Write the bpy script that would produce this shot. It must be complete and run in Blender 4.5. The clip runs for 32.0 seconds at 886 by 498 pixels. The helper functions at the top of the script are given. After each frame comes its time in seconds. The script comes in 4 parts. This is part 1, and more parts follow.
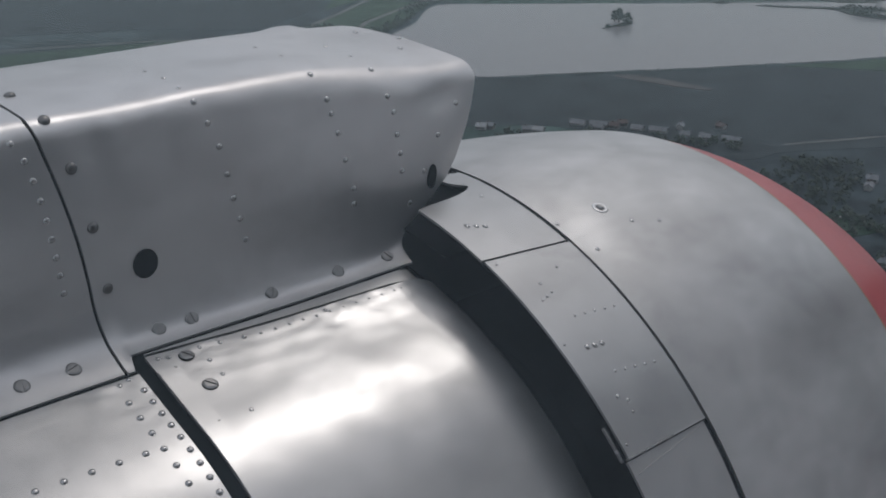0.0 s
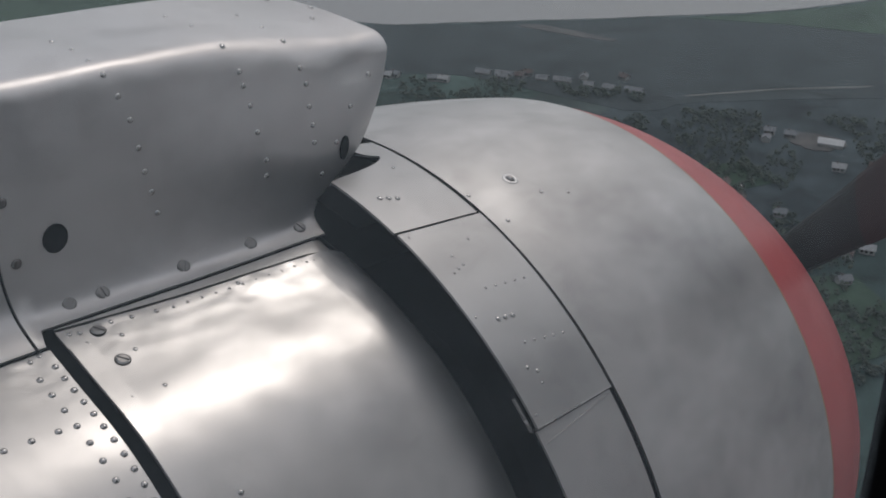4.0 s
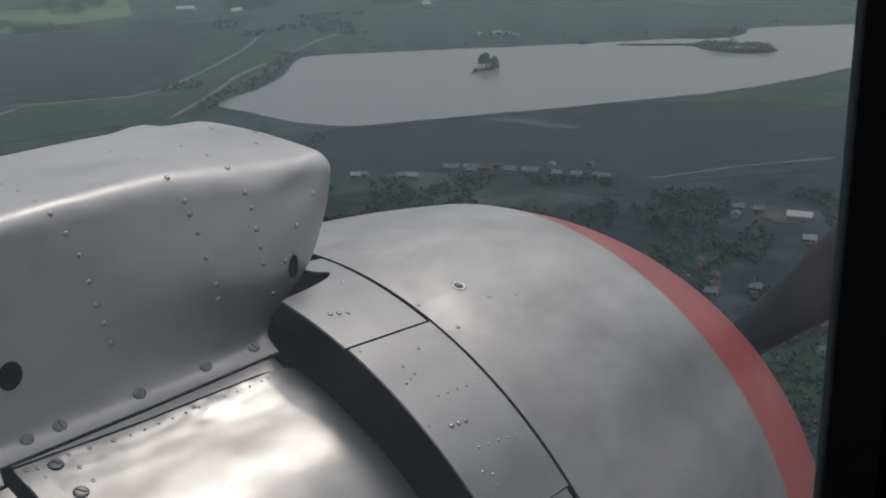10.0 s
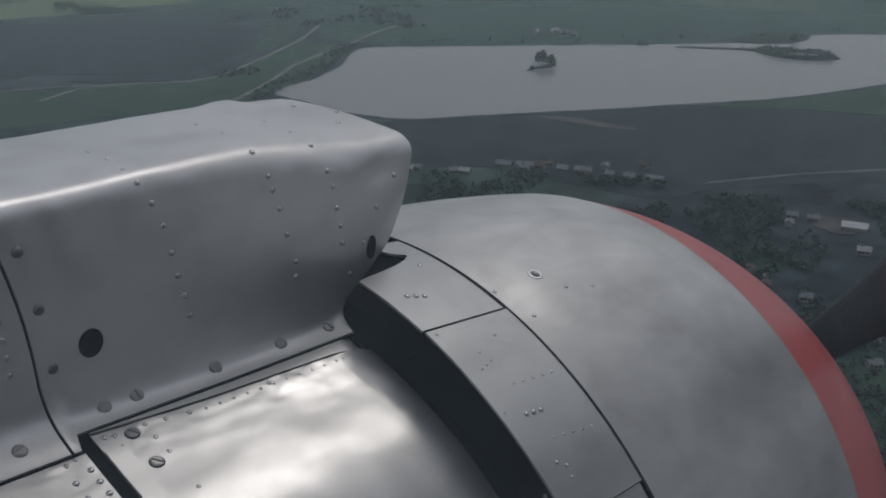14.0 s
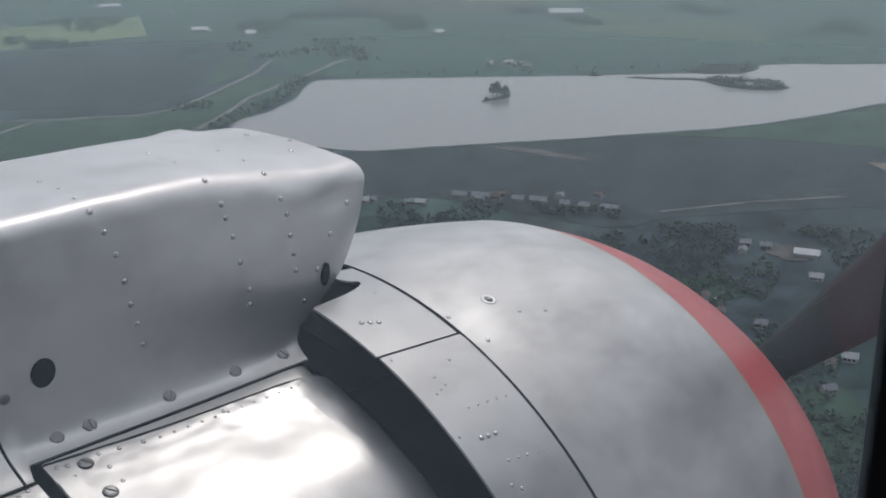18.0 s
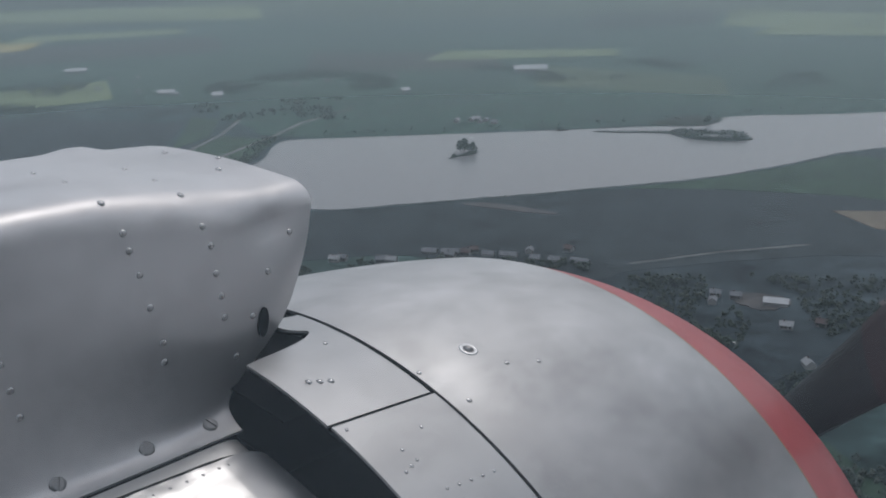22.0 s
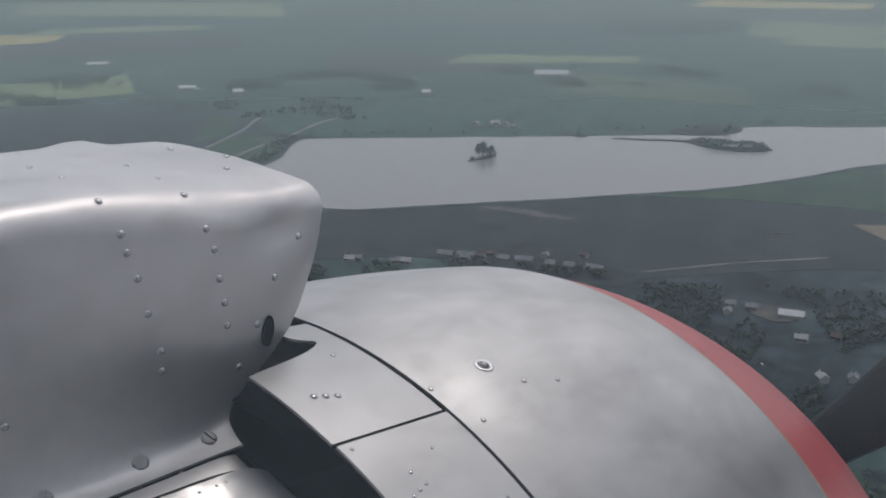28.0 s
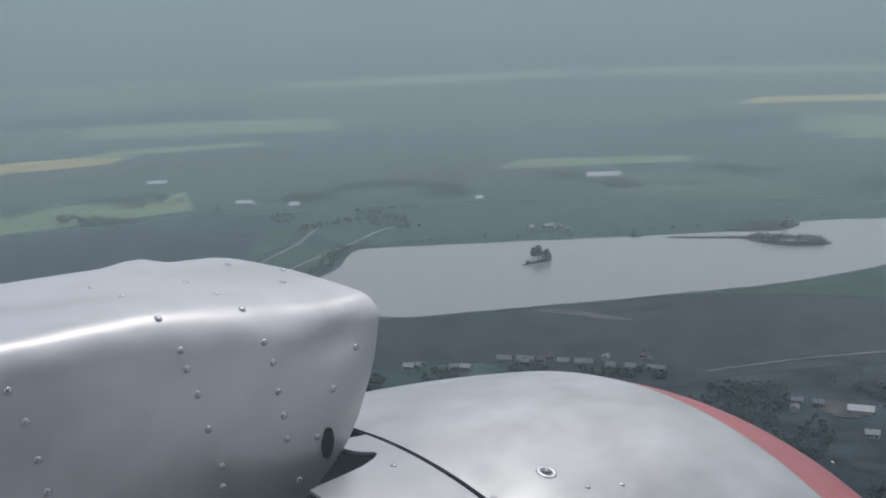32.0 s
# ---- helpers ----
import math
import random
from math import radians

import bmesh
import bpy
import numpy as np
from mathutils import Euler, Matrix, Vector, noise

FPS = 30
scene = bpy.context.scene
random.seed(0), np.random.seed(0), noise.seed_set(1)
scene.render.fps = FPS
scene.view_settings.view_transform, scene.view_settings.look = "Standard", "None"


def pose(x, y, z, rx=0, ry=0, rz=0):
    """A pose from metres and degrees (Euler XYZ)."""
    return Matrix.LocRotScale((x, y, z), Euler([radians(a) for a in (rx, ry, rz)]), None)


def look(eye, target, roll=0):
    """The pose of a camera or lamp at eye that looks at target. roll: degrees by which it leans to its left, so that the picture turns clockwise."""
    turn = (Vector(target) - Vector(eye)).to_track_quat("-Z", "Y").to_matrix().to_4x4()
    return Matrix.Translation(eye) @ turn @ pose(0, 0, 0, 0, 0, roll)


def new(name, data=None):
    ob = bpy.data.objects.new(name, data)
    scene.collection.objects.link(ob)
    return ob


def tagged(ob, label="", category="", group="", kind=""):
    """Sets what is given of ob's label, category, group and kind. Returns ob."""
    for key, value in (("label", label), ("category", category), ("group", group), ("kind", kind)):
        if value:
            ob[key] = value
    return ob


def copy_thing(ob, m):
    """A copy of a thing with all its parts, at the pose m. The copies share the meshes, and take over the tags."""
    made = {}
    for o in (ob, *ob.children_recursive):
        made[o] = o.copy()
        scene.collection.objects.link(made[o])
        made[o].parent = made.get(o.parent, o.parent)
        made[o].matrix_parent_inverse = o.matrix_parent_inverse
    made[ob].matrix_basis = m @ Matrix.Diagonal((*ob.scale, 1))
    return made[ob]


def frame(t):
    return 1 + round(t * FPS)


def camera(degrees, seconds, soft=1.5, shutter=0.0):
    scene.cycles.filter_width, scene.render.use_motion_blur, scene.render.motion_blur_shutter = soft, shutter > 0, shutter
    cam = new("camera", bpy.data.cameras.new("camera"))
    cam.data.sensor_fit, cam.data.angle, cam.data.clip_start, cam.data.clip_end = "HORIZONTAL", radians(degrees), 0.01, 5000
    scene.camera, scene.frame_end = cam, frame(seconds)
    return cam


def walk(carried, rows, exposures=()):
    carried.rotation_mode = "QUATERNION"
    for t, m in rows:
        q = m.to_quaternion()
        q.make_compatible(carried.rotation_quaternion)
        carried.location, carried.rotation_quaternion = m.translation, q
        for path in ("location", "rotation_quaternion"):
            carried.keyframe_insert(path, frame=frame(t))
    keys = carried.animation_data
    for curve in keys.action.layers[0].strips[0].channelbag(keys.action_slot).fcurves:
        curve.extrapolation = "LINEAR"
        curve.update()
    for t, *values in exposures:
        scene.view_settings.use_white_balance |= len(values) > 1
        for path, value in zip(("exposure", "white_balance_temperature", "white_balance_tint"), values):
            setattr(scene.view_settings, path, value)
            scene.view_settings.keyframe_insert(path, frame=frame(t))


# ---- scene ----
from mathutils.bvhtree import BVHTree

cam = camera(40.0, 32.0, soft=1.8)

PATH = [
    (0, pose(-1.221, -1.399, 1.341, 67.32, 0.67, -40.61)),
    (0.5, pose(-1.232, -1.397, 1.347, 65.81, 0.02, -40.29)),
    (1, pose(-1.243, -1.378, 1.356, 64.77, -0.27, -40.82)),
    (1.5, pose(-1.225, -1.393, 1.357, 64.77, 0.19, -40.90)),
    (2, pose(-1.222, -1.394, 1.360, 64.35, -0.18, -41.98)),
    (2.5, pose(-1.232, -1.399, 1.366, 65.72, -0.21, -43.72)),
    (4.5, pose(-1.228, -1.392, 1.379, 64.77, -1.69, -45.24)),
    (5, pose(-1.226, -1.396, 1.381, 65.18, -1.88, -47.02)),
    (5.5, pose(-1.226, -1.402, 1.389, 65.34, -1.55, -48.42)),
    (6, pose(-1.228, -1.408, 1.390, 66.59, -0.53, -48.54)),
    (6.5, pose(-1.238, -1.408, 1.392, 67.68, -0.15, -48.28)),
    (7, pose(-1.243, -1.402, 1.394, 68.18, -0.27, -47.73)),
    (7.5, pose(-1.243, -1.392, 1.391, 67.32, -0.78, -46.84)),
    (8, pose(-1.241, -1.398, 1.398, 67.41, -0.60, -46.92)),
    (8.5, pose(-1.236, -1.399, 1.394, 66.86, -0.70, -46.96)),
    (9, pose(-1.238, -1.402, 1.397, 66.91, -0.56, -47.42)),
    (9.5, pose(-1.230, -1.421, 1.403, 67.48, 0.40, -46.48)),
    (10, pose(-1.223, -1.446, 1.415, 69.41, 1.72, -47.06)),
    (10.5, pose(-1.227, -1.446, 1.422, 70.91, 1.97, -46.42)),
    (11, pose(-1.236, -1.427, 1.407, 70.46, 1.09, -44.78)),
    (11.5, pose(-1.254, -1.407, 1.392, 69.82, 0.35, -43.66)),
    (12, pose(-1.247, -1.406, 1.395, 69.58, 0.58, -43.06)),
    (12.5, pose(-1.247, -1.409, 1.394, 69.75, 0.80, -43.58)),
    (13, pose(-1.244, -1.412, 1.387, 69.50, 0.57, -43.26)),
    (13.5, pose(-1.248, -1.408, 1.393, 69.19, 0.42, -44.06)),
    (14, pose(-1.248, -1.406, 1.396, 69.24, 0.28, -44.06)),
    (14.5, pose(-1.251, -1.402, 1.392, 69.15, -0.22, -44.30)),
    (15, pose(-1.254, -1.407, 1.396, 69.07, -0.83, -45.09)),
    (15.5, pose(-1.256, -1.410, 1.398, 69.44, -0.93, -45.95)),
    (17.5, pose(-1.244, -1.444, 1.388, 70.64, 0.23, -46.31)),
    (18, pose(-1.255, -1.420, 1.393, 70.70, 0.22, -46.21)),
    (18.5, pose(-1.254, -1.419, 1.390, 70.21, -0.12, -45.68)),
    (19, pose(-1.256, -1.413, 1.391, 69.92, 0.33, -45.68)),
    (19.5, pose(-1.252, -1.407, 1.385, 69.78, 0.25, -45.10)),
    (20, pose(-1.231, -1.372, 1.361, 69.65, -0.30, -45.78)),
    (20.5, pose(-1.179, -1.326, 1.336, 69.24, -0.11, -46.08)),
    (21, pose(-1.106, -1.287, 1.308, 71.98, 0.52, -47.50)),
    (21.5, pose(-1.058, -1.237, 1.285, 73.62, 1.12, -48.15)),
    (22, pose(-1.003, -1.183, 1.247, 73.35, 1.01, -47.93)),
    (22.5, pose(-0.969, -1.154, 1.234, 74.67, 0.68, -48.01)),
    (23, pose(-0.964, -1.137, 1.241, 73.51, 0.18, -48.09)),
    (23.5, pose(-0.964, -1.139, 1.240, 73.23, 0.57, -48.26)),
    (24, pose(-0.965, -1.140, 1.240, 74.51, 1.09, -49.28)),
    (24.5, pose(-0.966, -1.140, 1.242, 75.86, 1.06, -49.68)),
    (25, pose(-0.965, -1.139, 1.242, 75.59, 0.78, -48.94)),
    (25.5, pose(-0.964, -1.138, 1.241, 71.93, 0.26, -47.16)),
    (27.5, pose(-0.943, -1.129, 1.230, 72.86, -0.51, -45.31)),
    (28, pose(-0.945, -1.128, 1.232, 73.48, -0.32, -46.76)),
    (28.5, pose(-0.943, -1.129, 1.230, 73.26, -0.85, -47.08)),
    (29, pose(-0.944, -1.132, 1.231, 73.80, -0.63, -47.61)),
    (29.5, pose(-0.943, -1.130, 1.231, 73.38, -0.64, -46.63)),
    (30, pose(-0.943, -1.130, 1.230, 73.06, -0.45, -47.37)),
    (30.5, pose(-0.944, -1.132, 1.231, 73.26, -0.33, -47.32)),
    (31, pose(-0.944, -1.132, 1.231, 75.13, 0.32, -46.73)),
    (31.5, pose(-0.942, -1.132, 1.233, 76.76, 1.41, -45.64)),
    (32, pose(-0.944, -1.129, 1.233, 78.49, 2.22, -44.63)),
]
EXPOSURES = [(0, -0.08, 6350, 14), (1, 0, 6650, 15), (2, -0.30, 6600, 15), (5, 0.08, 6700, 15), (6, 0.05, 6700, 15), (7, 0.22, 6850, 16), (8, -0.14, 6850, 16), (9, -0.02, 6800, 15), (10, -0.1, 6650, 14), (11, 0.28, 6650, 14), (12, 0.12, 6650, 14), (13, 0.13, 6700, 15), (14, -0.40, 6350, 13), (15, 0.1, 6350, 13), (18, 0.44, 6400, 14), (19, 0.44, 6650, 15), (20, -0.02, 6750, 17), (21, 0.08, 6450, 15), (22, 0.14, 6250, 14), (23, 0.3, 6200, 13), (24, 0.45, 6450, 15), (25, 0.2, 6200, 13), (28, 0.25, 6500, 16), (29, 0.25, 6400, 15), (30, 0.42, 6400, 15), (31, 0.38, 6250, 13), (32, 0.4, 6200, 13)]

walk(cam, PATH, exposures=EXPOSURES)

# ---- light ----
SUN_DIR = Vector((0.50, 0.17, 0.85)).normalized()
world = bpy.data.worlds.new("sky")
scene.world = world
world.use_nodes = True
wn = world.node_tree.nodes
wl = world.node_tree.links
wn.clear()
w_out = wn.new("ShaderNodeOutputWorld")
w_bg = wn.new("ShaderNodeBackground")
w_sky = wn.new("ShaderNodeTexSky")
w_sky.sky_type = "NISHITA"
w_sky.sun_disc = False
w_sky.sun_elevation = math.asin(SUN_DIR.z)
w_sky.sun_rotation = math.atan2(SUN_DIR.x, SUN_DIR.y)
w_sky.air_density = 1.6
w_sky.dust_density = 4.0
# broken cloud over the whole sky
w_tc = wn.new("ShaderNodeTexCoord")
w_map = wn.new("ShaderNodeMapping")
w_map.inputs["Scale"].default_value = (1.0, 1.0, 2.6)
w_noise = wn.new("ShaderNodeTexNoise")
w_noise.inputs["Scale"].default_value = 2.3
w_noise.inputs["Detail"].default_value = 6.0
w_noise.inputs["Roughness"].default_value = 0.55
w_ramp = wn.new("ShaderNodeValToRGB")
w_ramp.color_ramp.elements[0].position = 0.40
w_ramp.color_ramp.elements[1].position = 0.66
w_ramp.color_ramp.elements[0].color = (0.66, 0.66, 0.66, 1)
w_ramp.color_ramp.elements[1].color = (0.92, 0.92, 0.92, 1)
w_mix = wn.new("ShaderNodeMix")
w_mix.data_type = "RGBA"
w_mix.inputs[7].default_value = (6.5, 6.75, 7.0, 1)
wl.new(w_tc.outputs["Generated"], w_map.inputs["Vector"])
wl.new(w_map.outputs["Vector"], w_noise.inputs["Vector"])
wl.new(w_noise.outputs["Fac"], w_ramp.inputs["Fac"])
wl.new(w_ramp.outputs["Color"], w_mix.inputs[0])
wl.new(w_sky.outputs["Color"], w_mix.inputs[6])
wl.new(w_mix.outputs[2], w_bg.inputs["Color"])
w_bg.inputs["Strength"].default_value = 0.092
wl.new(w_bg.outputs["Background"], w_out.inputs["Surface"])

sun = new("sun", bpy.data.lights.new("sun", "SUN"))
sun.data.energy = 0.40
sun.data.angle = radians(10.0)
sun.data.color = (1.0, 0.95, 0.88)
sun.matrix_world = look(SUN_DIR * 50, (0, 0, 0))


# ---- materials ----
def mat_new(name):
    m = bpy.data.materials.new(name)
    m.use_nodes = True
    nt = m.node_tree
    bsdf = nt.nodes["Principled BSDF"]
    return m, nt, bsdf


def noise_node(nt, scale, detail=4.0, rough=0.55, stretch=None, space="Object"):
    tc = nt.nodes.new("ShaderNodeTexCoord")
    n = nt.nodes.new("ShaderNodeTexNoise")
    n.inputs["Scale"].default_value = scale
    n.inputs["Detail"].default_value = detail
    n.inputs["Roughness"].default_value = rough
    if stretch:
        mp = nt.nodes.new("ShaderNodeMapping")
        mp.inputs["Scale"].default_value = stretch
        nt.links.new(tc.outputs[space], mp.inputs["Vector"])
        nt.links.new(mp.outputs["Vector"], n.inputs["Vector"])
    else:
        nt.links.new(tc.outputs[space], n.inputs["Vector"])
    return n.outputs["Fac"]


def ramp(nt, fac, stops):
    r = nt.nodes.new("ShaderNodeValToRGB")
    els = r.color_ramp.elements
    while len(els) < len(stops):
        els.new(0.5)
    for e, (p, c) in zip(els, stops):
        e.position = p
        e.color = (*c, 1) if len(c) == 3 else c
    nt.links.new(fac, r.inputs["Fac"])
    return r.outputs["Color"]


def grey(v):
    return (v, v, v)


def bump(nt, bsdf, heights):
    """heights: (socket, strength, distance), chained."""
    last = None
    for sock, st, di in heights:
        b = nt.nodes.new("ShaderNodeBump")
        b.inputs["Strength"].default_value = st
        b.inputs["Distance"].default_value = di
        nt.links.new(sock, b.inputs["Height"])
        if last:
            nt.links.new(last, b.inputs["Normal"])
        last = b.outputs["Normal"]
    nt.links.new(last, bsdf.inputs["Normal"])


def aluminium(name, base, r0, r1, dents, smear, bare=1.0, haze=0.0):
    m, nt, b = mat_new(name)
    b.inputs["Metallic"].default_value = bare  # the rest is chalky oxide
    big = noise_node(nt, 3.5, 3.0)
    fine = noise_node(nt, 55.0, 5.0, 0.65, (0.35, 1.0, 1.0))
    spots = noise_node(nt, 16.0, 6.0, 0.7)
    stain = nt.nodes.new("ShaderNodeMix")
    stain.data_type, stain.blend_type = "RGBA", "MULTIPLY"
    stain.inputs[0].default_value = 1.0
    col = ramp(nt, spots, [(0.30, tuple(v * 0.86 for v in base)), (0.55, base), (0.8, tuple(min(1, v * 1.06) for v in base))])
    nt.links.new(col, stain.inputs[6])
    nt.links.new(ramp(nt, noise_node(nt, 2.6, 5.0, 0.6, (1.0, 2.2, 2.2)), [(0.32, grey(0.80)), (0.5, grey(0.97)), (0.7, grey(1.0))]), stain.inputs[7])
    out = stain.outputs[2]
    if haze:
        # pale wiped smears of dried film
        film = nt.nodes.new("ShaderNodeMix")
        film.data_type = "RGBA"
        wisps = noise_node(nt, 4.2, 7.0, 0.66, (0.55, 1.0, 1.0))
        nt.links.new(ramp(nt, wisps, [(0.40, grey(0.0)), (0.52, grey(0.35 * haze)), (0.66, grey(haze))]), film.inputs[0])
        nt.links.new(out, film.inputs[6])
        film.inputs[7].default_value = (0.74, 0.745, 0.75, 1)
        out = film.outputs[2]
    nt.links.new(out, b.inputs["Base Color"])
    mixr = nt.nodes.new("ShaderNodeMath")
    mixr.operation = "MULTIPLY_ADD"
    nt.links.new(ramp(nt, big, [(0.3, grey(0)), (0.7, grey(1))]), mixr.inputs[0])
    mixr.inputs[1].default_value = r1 - r0
    add = nt.nodes.new("ShaderNodeMath")
    add.operation = "MULTIPLY_ADD"
    nt.links.new(fine, add.inputs[0])
    add.inputs[1].default_value = smear
    add.inputs[2].default_value = r0 - smear * 0.5
    nt.links.new(add.outputs[0], mixr.inputs[2])
    nt.links.new(mixr.outputs[0], b.inputs["Roughness"])
    wav = noise_node(nt, 7.0, 1.5, 0.4)
    crin = noise_node(nt, 26.0, 2.5, 0.5)
    bump(nt, b, [(wav, 0.5, dents), (crin, 0.35, dents * 0.16), (fine, 0.02, 0.0004)])
    return m


M_SKIN = aluminium("polished_aluminium", (0.575, 0.57, 0.565), 0.29, 0.38, 0.0045, 0.08, 0.72)
M_SCOOP = aluminium("worn_aluminium", (0.69, 0.682, 0.682), 0.33, 0.44, 0.014, 0.12, 0.62)
M_COWL = aluminium("satin_aluminium", (0.49, 0.49, 0.49), 0.44, 0.55, 0.0022, 0.14, 0.84, 0.62)
M_FLAP = aluminium("flap_aluminium", (0.51, 0.51, 0.51), 0.36, 0.44, 0.0030, 0.10, 0.88)
M_STUD = aluminium("rivet_metal", (0.60, 0.595, 0.59), 0.24, 0.30, 0.0002, 0.05, 0.7)
M_BRIGHT = aluminium("bright_washer_metal", (0.76, 0.76, 0.76), 0.35, 0.42, 0.0003, 0.05)
M_BOLT = aluminium("dark_bolt_steel", (0.22, 0.215, 0.21), 0.3, 0.4, 0.0002, 0.06, 0.8)
M_SCREW = aluminium("screw_steel", (0.36, 0.355, 0.35), 0.34, 0.44, 0.0002, 0.08, 0.8)


def plain(name, c0, c1, rough, scale, metallic=0.0, bmp=0.0, dist=0.002, spec=0.5):
    m, nt, b = mat_new(name)
    n1 = noise_node(nt, scale, 6.0, 0.6)
    nt.links.new(ramp(nt, n1, [(0.3, c0), (0.7, c1)]), b.inputs["Base Color"])
    b.inputs["Roughness"].default_value = rough
    b.inputs["Metallic"].default_value = metallic
    b.inputs["Specular IOR Level"].default_value = spec
    if bmp:
        bump(nt, b, [(noise_node(nt, scale * 4, 4.0), bmp, dist)])
    return m


M_RED = plain("red_paint", (0.50, 0.085, 0.09), (0.60, 0.135, 0.14), 0.36, 9.0, bmp=0.1, dist=0.001)
M_YELLOWED = plain("primer_line", (0.42, 0.36, 0.20), (0.34, 0.30, 0.2), 0.6, 30.0)
M_BLACK = plain("plain_black", (0.006, 0.006, 0.007), (0.011, 0.011, 0.012), 0.85, 40.0, spec=0.08)
# near-black base colour also carries the shade of gaps, undersides and cavities
M_NEARBLACK = plain("near_black_metal", (0.002, 0.002, 0.003), (0.011, 0.011, 0.013), 0.85, 9.0, bmp=0.2, dist=0.003, spec=0.05)
M_BLADE = plain("black_blade_paint", (0.010, 0.010, 0.010), (0.018, 0.017, 0.017), 0.6, 6.0, spec=0.2)
M_TIP = plain("red_blade_band", (0.030, 0.016, 0.016), (0.038, 0.018, 0.018), 0.6, 8.0, spec=0.2)
M_LINING = plain("dark_cabin_lining", (0.02, 0.022, 0.03), (0.03, 0.032, 0.042), 0.8, 12.0, bmp=0.2, spec=0.2)
M_JAMB = plain("black_window_rubber", (0.005, 0.005, 0.006), (0.008, 0.008, 0.009), 0.7, 20.0, spec=0.08)

# acrylic pane: thin dust and fine scratches, its bluish veil also imitating haze
M_PANE, nt, b = mat_new("veiled_acrylic")
nt.nodes.remove(b)
tr = nt.nodes.new("ShaderNodeBsdfTransparent")
tr.inputs["Color"].default_value = (0.96, 0.97, 0.975, 1)
dif = nt.nodes.new("ShaderNodeBsdfTranslucent")
dif.inputs["Color"].default_value = (0.70, 0.84, 0.95, 1)
mx = nt.nodes.new("ShaderNodeMixShader")
veil_amount = ramp(nt, noise_node(nt, 14.0, 5.0, 0.6), [(0.35, grey(0.030)), (0.75, grey(0.046))])
nt.links.new(veil_amount, mx.inputs[0])
nt.links.new(tr.outputs[0], mx.inputs[1])
nt.links.new(dif.outputs[0], mx.inputs[2])
nt.links.new(mx.outputs[0], nt.nodes["Material Output"].inputs["Surface"])


def land(name, stops, scale, rough=0.95, fine=0.045, stretch=None):
    """Ground cover: patches at one scale, speckle at a finer one."""
    m, nt, b = mat_new(name)
    a = noise_node(nt, scale, 4.0, 0.55, stretch)
    c = ramp(nt, a, stops)
    sp = noise_node(nt, fine, 6.0, 0.7)
    mul = nt.nodes.new("ShaderNodeMix")
    mul.data_type = "RGBA"
    mul.blend_type = "MULTIPLY"
    mul.inputs[0].default_value = 0.7
    nt.links.new(c, mul.inputs[6])
    nt.links.new(ramp(nt, sp, [(0.32, grey(0.45)), (0.5, grey(0.85)), (0.68, grey(1.25))]), mul.inputs[7])
    nt.links.new(mul.outputs[2], b.inputs["Base Color"])
    b.inputs["Roughness"].default_value = rough
    b.inputs["Specular IOR Level"].default_value = 0.1
    return m


# meadows, woods and ploughland in one patchwork
M_GROUND, nt, b = mat_new("patchwork_land")
tc = nt.nodes.new("ShaderNodeTexCoord")
mp = nt.nodes.new("ShaderNodeMapping")
mp.inputs["Rotation"].default_value = (0, 0, radians(24))
mp.inputs["Scale"].default_value = (0.0026, 0.0055, 1.0)
nt.links.new(tc.outputs["Object"], mp.inputs["Vector"])
vor = nt.nodes.new("ShaderNodeTexVoronoi")
vor.voronoi_dimensions = "2D"
vor.distance = "CHEBYCHEV"
vor.inputs["Scale"].default_value = 1.0
nt.links.new(mp.outputs["Vector"], vor.inputs["Vector"])
sep = nt.nodes.new("ShaderNodeSeparateColor")
nt.links.new(vor.outputs["Color"], sep.inputs["Color"])
fieldc = ramp(nt, sep.outputs[0], [(0.0, (0.052, 0.078, 0.082)), (0.3, (0.056, 0.094, 0.082)), (0.5, (0.054, 0.066, 0.077)), (0.75, (0.062, 0.100, 0.088)), (1.0, (0.080, 0.094, 0.098))])
mid = noise_node(nt, 0.012, 6.0, 0.65)
fin = noise_node(nt, 0.06, 4.0, 0.6)
mu = nt.nodes.new("ShaderNodeMix")
mu.data_type, mu.blend_type = "RGBA", "MULTIPLY"
mu.inputs[0].default_value = 0.8
nt.links.new(fieldc, mu.inputs[6])
nt.links.new(ramp(nt, mid, [(0.32, grey(0.45)), (0.5, grey(0.95)), (0.68, grey(1.45))]), mu.inputs[7])
mu2 = nt.nodes.new("ShaderNodeMix")
mu2.data_type, mu2.blend_type = "RGBA", "MULTIPLY"
mu2.inputs[0].default_value = 0.7
nt.links.new(mu.outputs[2], mu2.inputs[6])
nt.links.new(ramp(nt, fin, [(0.34, grey(0.45)), (0.5, grey(0.9)), (0.64, grey(1.3)), (0.74, grey(1.9))]), mu2.inputs[7])
nt.links.new(mu2.outputs[2], b.inputs["Base Color"])
b.inputs["Roughness"].default_value = 0.95
b.inputs["Specular IOR Level"].default_value = 0.1

M_PLOUGH = land("dark_ploughland", [(0.3, (0.044, 0.056, 0.062)), (0.7, (0.060, 0.074, 0.078))], 0.004, stretch=(1, 0.4, 1))
M_MEADOW = land("green_meadow", [(0.3, (0.050, 0.082, 0.062)), (0.7, (0.066, 0.106, 0.076))], 0.01)
M_FARM = land("pale_green_field", [(0.3, (0.085, 0.120, 0.085)), (0.7, (0.115, 0.150, 0.100))], 0.006)
M_TAN = land("tan_stubble", [(0.3, (0.17, 0.15, 0.12)), (0.7, (0.22, 0.19, 0.15))], 0.02)
M_YELLOW = land("yellow_rapeseed", [(0.3, (0.36, 0.31, 0.13)), (0.7, (0.42, 0.36, 0.15))], 0.01)
